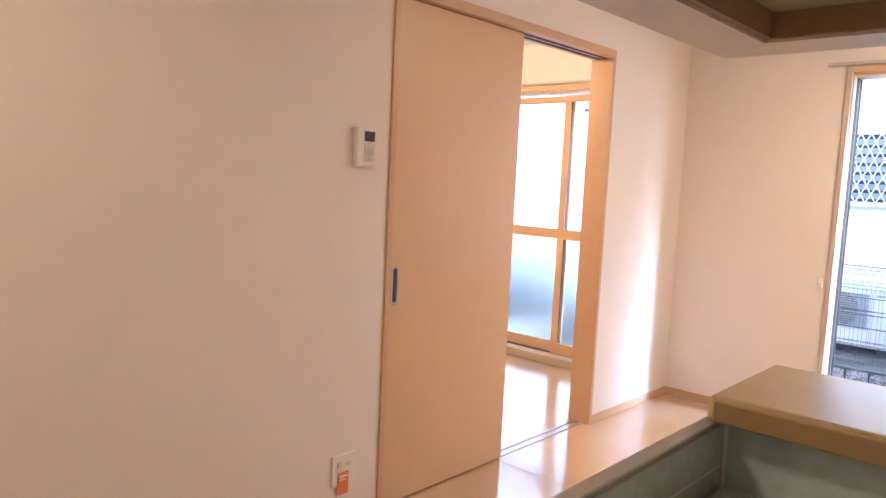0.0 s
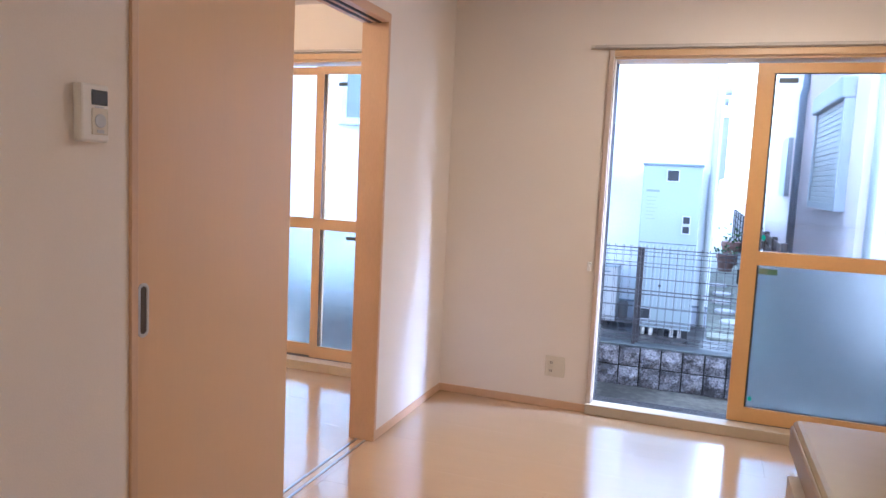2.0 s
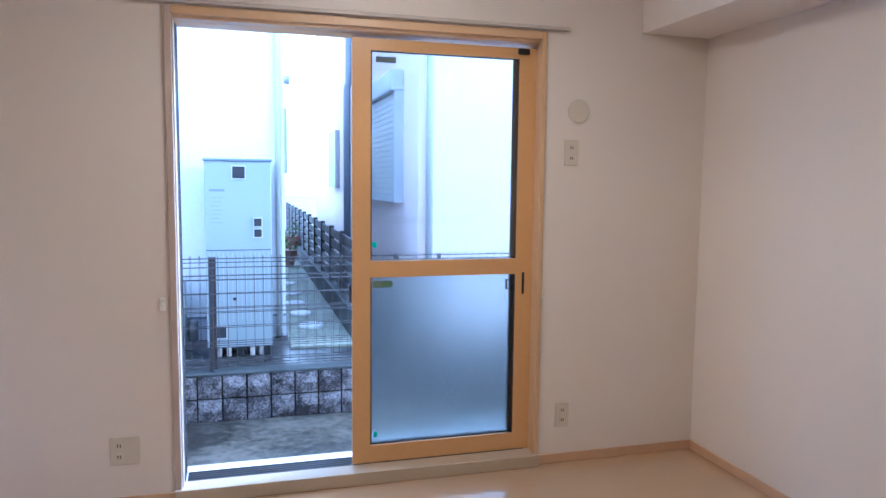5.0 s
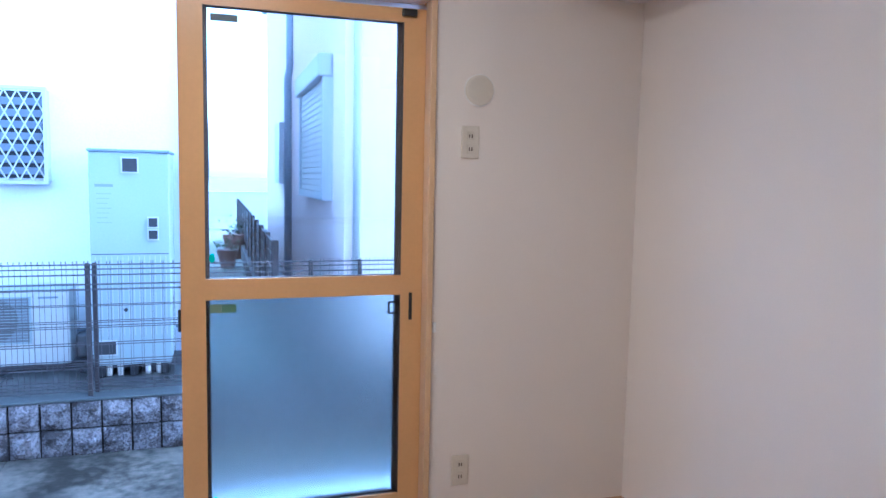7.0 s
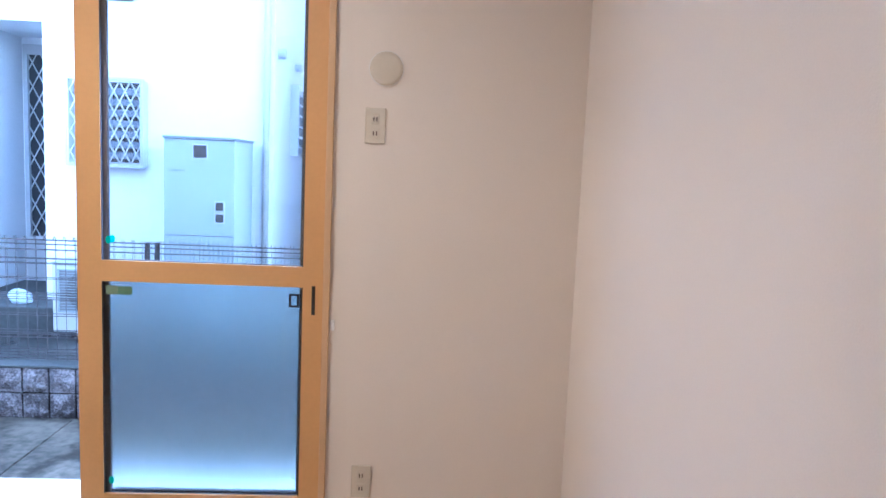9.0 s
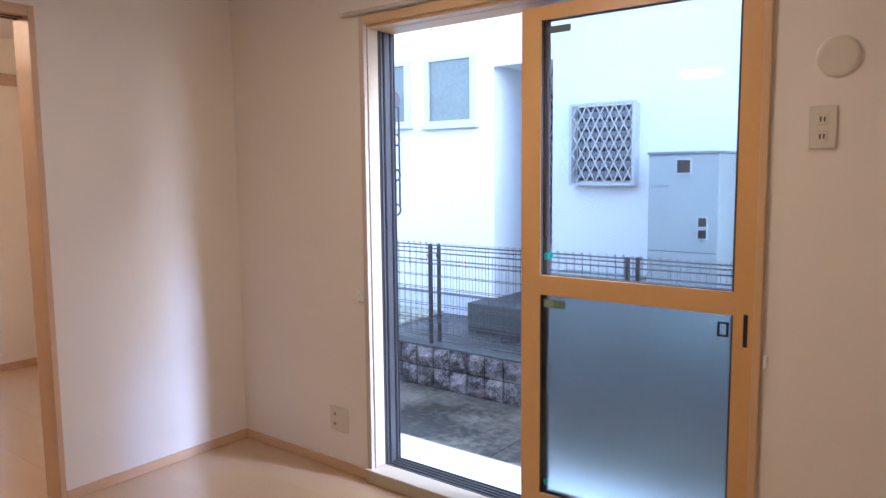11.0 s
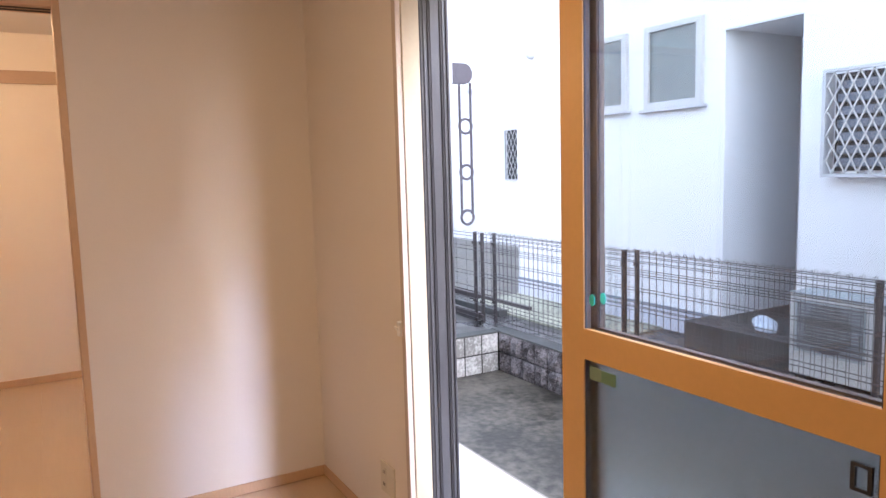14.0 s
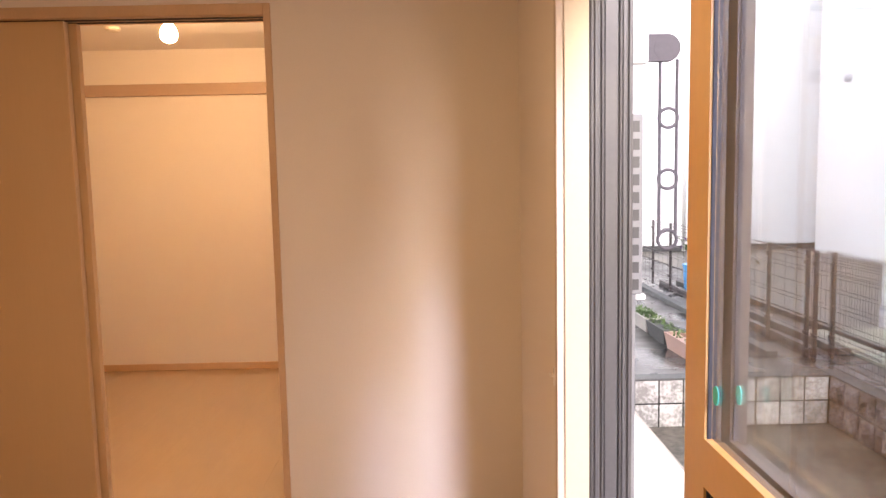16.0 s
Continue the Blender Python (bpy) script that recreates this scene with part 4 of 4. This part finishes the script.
sh = part("shutter_frame", boxes((0.60, 0.699, 9.86, 9.94, 1.10, 2.28), (0.60, 0.699, 11.82, 11.90, 1.10, 2.28), (0.60, 0.699, 9.94, 11.82, 1.10, 1.18)), GREYFRAME, h2, "pale grey shutter frame")
part("shutter_box", rounded(0.555, 0.699, 9.84, 11.92, 2.2805, 2.50, 0.02), GREYFRAME, sh, "shutter roll box")
for k in range(18):
    part("slat", rounded(0.622, 0.642, 9.9405, 11.8195, 1.182 + k * 0.061, 1.238 + k * 0.061, 0.006, 2), APPLIANCE_WHITE, sh)
part("far_window", boxes((0.62, 0.699, 15.0, 15.9, 1.2, 2.2)), GREYFRAME, h2)

af = thing("louvre_fence", "dark slatted fence along the alley on a concrete footing", "fence", (0.12, 9.3, NZ))
part("footing", rounded(-0.07, 0.07, 0.0, 11.5, -0.02, 0.28, 0.008), CAP, af, "grey concrete footing")
for k in range(12):
    part("post", rounded(-0.03, 0.03, 0.1 + k * 1.0, 0.16 + k * 1.0, 0.2805, 0.98, 0.004, 1), FENCE, af)
    for j in range(5):
        if k < 11:
            part("slat", rounded(-0.012, 0.012, 0.1605 + k, 1.0995 + k, 0.33 + j * 0.13, 0.43 + j * 0.13, 0.004, 1), FENCE, af)
for k, (x, y, r) in enumerate(((-0.28, 9.9, 0.13), (-0.34, 10.6, 0.12), (-0.36, 11.3, 0.13), (-0.33, 12.1, 0.13), (-0.36, 13.0, 0.13))):
    s = tagged(new("stepping_stone", data_of("stepping_stone", lathe([(r, 0), (r * 1.02, 0.02), (r * 0.95, 0.032)], 14), STEP)), "pale round stepping stone in the gravel", "stepping stone", "stepping stones")
    s.location = (x, y, NZ + 0.008)
for x, y, r, z in ((-0.2, 15.2, 0.16, 0.3), (-0.05, 16.5, 0.2, 0.45)):
    p = thing("flower_pot", "terracotta pot with a small plant in the alley", "plant pot", (x, y, NZ + 0.009), "alley pots")
    part("pot", lathe([(r * 0.7, 0), (r, z * 0.8), (r * 1.08, z * 0.8), (r * 1.08, z), (r * 0.95, z)], 18), TERRACOTTA, p)
    bm = bmesh.new()
    rnd = random.Random(int(y * 10))
    for k in range(60):
        c = Vector((rnd.gauss(0, r * 0.6), rnd.gauss(0, r * 0.6), z + abs(rnd.gauss(0.08, 0.1))))
        a, b = Vector((rnd.gauss(0, 1), rnd.gauss(0, 1), rnd.gauss(0, 1))).normalized() * 0.04, Vector((rnd.gauss(0, 1), rnd.gauss(0, 1), rnd.gauss(0, 1))).normalized() * 0.025
        bm.faces.new([bm.verts.new(c + v) for v in (a, b, -a, -b)])
    part("leaves", bm, LEAF, p)
# Made-up low wall: hides the dark horizon where bright haze belongs.
far = thing("garden_wall", "low pale backdrop added for the bright haze of the alley", "wall", (0, 24, 0))
part("wall", boxes((-5, 6, 0, 0.15, NZ - 0.3, 0.8)), RENDERED, far)
part("coping", rounded(-5.02, 6.02, -0.02, 0.17, 0.8005, 0.84, 0.005, 1), STEP, far)

west = thing("house", "pale house beyond the next terrace", "house", (-20, 5, NZ))
part("wall", boxes((0, 6.2, -8, 14, -0.3, 6.0)), RENDERED, west)
part("base_course", boxes((6.2, 6.23, -8, 14, -0.3, 0.12)), CAP, west, "low grey base course")
part("roof", boxes((-0.4, 6.6, -8.4, 14.4, 6.0005, 6.15)), BLUEGREY, west, "dark flat roof edge")
for y in (1.55, 5.2):
    part("downpipe", tube([(6.25, y, 0.0), (6.25, y, 5.9)], 0.04, 10), APPLIANCE_WHITE, west, "white downpipe", True)
pn = part("shutter", rounded(6.2, 6.30, 1.9, 2.9, 0.36, 2.2, 0.02), APPLIANCE_WHITE, west, "white storm shutter box")
part("shutter_seam", boxes((6.3, 6.304, 2.38, 2.41, 0.42, 2.14)), GREYFRAME, pn)

# ---- things outside by the window ----
dp = thing("drying_pole_arm", "grey folding laundry-pole arm hanging on the outside wall", "laundry arm", (-1.337, YO + 0.02, 1.70))
part("wall_plate", rounded(-0.035, 0.035, -0.022, 0.022, -0.068, 0.068, 0.003), ARM_GREY, dp)
part("bracket", rounded(-0.02, 0.02, 0.0225, 0.076, -0.042, 0.042, 0.006), APPLIANCE_WHITE, dp, "white bracket block")
part("hinge_plate", turned(lathe([(0.002, -0.009), (0.035, -0.009), (0.037, -0.007), (0.037, 0.007), (0.035, 0.009), (0.002, 0.009)], 28), shift(0, 0.128, 0.0) @ Matrix.Rotation(radians(90), 4, "Y")), ARM_GREY, dp)
part("hinge_arm", rounded(-0.0085, 0.0085, 0.0765, 0.128, -0.0365, 0.0365, 0.002), ARM_GREY, dp)
for y in (0.112, 0.158):
    part("rod", tube([(0, y, -0.03), (0, y, -0.50)], 0.005, 8), ARM_GREY, dp)
for z in (-0.185, -0.35, -0.515):
    part("ring", tube([(0, 0.135 + 0.026 * math.cos(a * math.tau / 20), z + 0.026 * math.sin(a * math.tau / 20)) for a in range(21)], 0.005, 6), ARM_GREY, dp)

sp2 = thing("slotted_panel", "grey slotted metal side panel on the outside wall", "metal panel", (-1.85, YO, 0.95))
part("frame", rounded(-0.015, 0.015, -0.002, 0.16, 0.0, 0.62, 0.004), PANEL_GREY, sp2)
part("edge", rounded(-0.012, 0.012, 0.1605, 0.235, 0.0, 0.62, 0.004), PANEL_GREY, sp2)
part("fold", rounded(0.0152, 0.022, 0.118, 0.132, 0.0, 0.63, 0.002, 1), RIDGE, sp2, "folded metal rib")
# Slots are dark plates on the surface; their shade is only colour.
for k in range(10):
    part("slot", rounded(0.0122, 0.0135, 0.185, 0.222, 0.014 + k * 0.0605, 0.052 + k * 0.0605, 0.0005, 1), BLACK, sp2, "dark plate painting the shade of a slot")
part("lower_post", rounded(-0.02, 0.02, 0.0, 0.21, -1.23, -0.001, 0.004), PANEL_GREY, sp2)
part("post_seam", boxes((0.0201, 0.0215, 0.168, 0.176, -1.22, -0.01)), PULL_DARK, sp2, "dark seam")
part("ledge", rounded(-0.02, 0.02, 0.2105, 0.245, -0.02, -0.001, 0.003, 1), APPLIANCE_WHITE, sp2, "pale ledge")


def planter(x, y, rz, green, mat, label):
    p = thing("planter", label, "planter", (x, y, NZ - 0.012), "planters on the terrace")
    p.rotation_euler = (0, 0, rz)
    bm = bmesh.new()
    lo = [bm.verts.new(c) for c in ((-0.28, -0.08, 0), (0.28, -0.08, 0), (0.28, 0.08, 0), (-0.28, 0.08, 0))]
    hi = [bm.verts.new(c) for c in ((-0.32, -0.11, 0.19), (0.32, -0.11, 0.19), (0.32, 0.11, 0.19), (-0.32, 0.11, 0.19))]
    inn = [bm.verts.new(c) for c in ((-0.30, -0.09, 0.19), (0.30, -0.09, 0.19), (0.30, 0.09, 0.19), (-0.30, 0.09, 0.19))]
    dn = [bm.verts.new(c) for c in ((-0.29, -0.085, 0.15), (0.29, -0.085, 0.15), (0.29, 0.085, 0.15), (-0.29, 0.085, 0.15))]
    bm.faces.new(lo[::-1])
    for a, b in ((lo, hi), (hi, inn), (inn, dn)):
        for i in range(4):
            bm.faces.new((a[i], a[(i + 1) % 4], b[(i + 1) % 4], b[i]))
    bm.faces.new(dn)
    part("trough", bm, mat, p)
    p.scale = (0.78, 0.78, 0.78)
    bm = bmesh.new()
    rnd = random.Random(int(x * 100))
    for k in range(green):
        c = Vector((rnd.uniform(-0.27, 0.27), rnd.uniform(-0.07, 0.07), 0.16 + rnd.random() * 0.10))
        a, b = Vector((rnd.gauss(0, 1), rnd.gauss(0, 1), rnd.gauss(0, 1))).normalized() * 0.03, Vector((rnd.gauss(0, 1), rnd.gauss(0, 1), rnd.gauss(0, 1))).normalized() * 0.014
        bm.faces.new([bm.verts.new(c + v) for v in (a, b, -a, -b)])
    part("seedlings", bm, LEAF, p)


planter(-5.57, 7.34, radians(3), 60, PINK_POT, "long pale pink plastic planter with soil and seedlings")
planter(-6.12, 7.33, radians(2), 90, CAP, "long dark grey planter with soil and seedlings")
planter(-6.68, 7.33, radians(1), 260, PLANTER_WHITE, "long weathered white planter full of green seedlings")


def flowers(x, y, z, petal, n, label):
    p = thing("flower_pot", label, "plant pot", (x, y, z), "flower pots")
    part("pot", lathe([(0.09, 0), (0.13, 0.2), (0.14, 0.2), (0.14, 0.24), (0.12, 0.24)], 16), BLACK, p)
    rnd = random.Random(n)
    for name, mat, size in (("leaves", LEAF, 0.035), ("blossoms", petal, 0.028)):
        bm = bmesh.new()
        for k in range(n):
            c = Vector((rnd.gauss(0, 0.11), rnd.gauss(0, 0.11), 0.25 + abs(rnd.gauss(0.06 if mat is LEAF else 0.13, 0.06))))
            a, b = Vector((rnd.gauss(0, 1), rnd.gauss(0, 1), rnd.gauss(0, 1))).normalized() * size, Vector((rnd.gauss(0, 1), rnd.gauss(0, 1), rnd.gauss(0, 1))).normalized() * size * 0.7
            bm.faces.new([bm.verts.new(c + v) for v in (a, b, -a, -b)])
        part(name, bm, mat, p)


flowers(-9.05, 8.75, 0.06, PETAL, 90, "pot of purple flowers behind the fence")
flowers(-8.0, 8.75, 0.04, YELLOW, 90, "pot of yellow flowers behind the fence")
for x, base_z in ((-9.05, 0.06), (-8.0, 0.04)):
    st = thing("plant_stand", "dark wire plant stand holding a flower pot", "plant stand", (x, 8.75, NZ - 0.01), "plant stands")
    hgt = base_z - NZ + 0.01
    part("top", lathe([(0.16, hgt - 0.02), (0.16, hgt - 0.0005)], 16), FENCE, st)
    for a in range(4):
        part("leg", tube([(0.15 * math.cos(a * 1.571 + 0.78), 0.15 * math.sin(a * 1.571 + 0.78), 0), (0.13 * math.cos(a * 1.571 + 0.78), 0.13 * math.sin(a * 1.571 + 0.78), hgt - 0.02)], 0.008, 6), FENCE, st)
for y, b, h, m, n in ((7.98, 0.10, 0.05, CAP, "low grey concrete kerb on the terrace"), (8.36, 0.05, 0.07, FENCE, "dark steel edging rail beside the fence"), (8.60, 0.12, 0.06, CAP, "grey concrete kerb behind the fence"), (9.0, 0.05, 0.05, FENCE, "dark steel edging rail beside the house")):
    k = tagged(new("kerb", data_of("kerb", rounded(-9.5, -5.35, y, y + b, NZ - 0.02, NZ + h, 0.006), m)), n, "kerb", kind="structure")
bk = thing("bucket", "blue plastic bucket behind the fence", "bucket", (-8.82, 8.60, NZ - 0.01))
part("pail", lathe([(0.11, 0), (0.13, 0.36), (0.14, 0.36), (0.14, 0.38), (0.12, 0.38)], 20), BLUE, bk, smooth=False)
part("handle", tube([(0.135 * math.cos(a * math.pi / 12), 0, 0.37 + 0.12 * math.sin(a * math.pi / 12)) for a in range(13)], 0.005, 6), STEEL, bk)
rp = thing("watering_can", "small red plastic watering can on the terrace", "watering can", (-5.42, 7.50, NZ - 0.012))
part("tank", lathe([(0.055, 0), (0.06, 0.10), (0.048, 0.11)], 16), RED, rp)
part("spout", tube([(0.05, 0, 0.03), (0.12, 0, 0.10)], 0.010, 8), RED, rp)
part("handle", tube([(-0.05, 0, 0.095), (-0.10, 0, 0.09), (-0.095, 0, 0.04), (-0.055, 0, 0.03)], 0.007, 8), RED, rp)

# ---- floorboards ----
fl = bpy.data.objects["floor"]
shapes = {}


def board(x0, x1, y0, y1):
    key = (round(x1 - x0, 3), round(y1 - y0, 3))
    if key not in shapes:
        bm = boxes((0, key[0] - 0.0006, 0, key[1] - 0.0006, -0.0115, 0.0))
        shapes[key] = data_of("board", bm, FLOOR_WOOD)
    b = new("board", shapes[key])
    b.parent, b.location = fl, (x0, y0, FZ)


row = 0
y = YB
while y < YW - 0.01:
    y1 = min(y + 0.303, YW)
    for lo, hi in ((XL + 0.0, XR), (XB, XL)):
        x = lo - (0.91 if row % 2 else 0.0)
        while x < hi - 0.01:
            a, b = max(lo, x), min(hi, x + 1.82)
            if b - a > 0.02:
                board(a, b, y, y1)
            x += 1.82
    y = y1
    row += 1
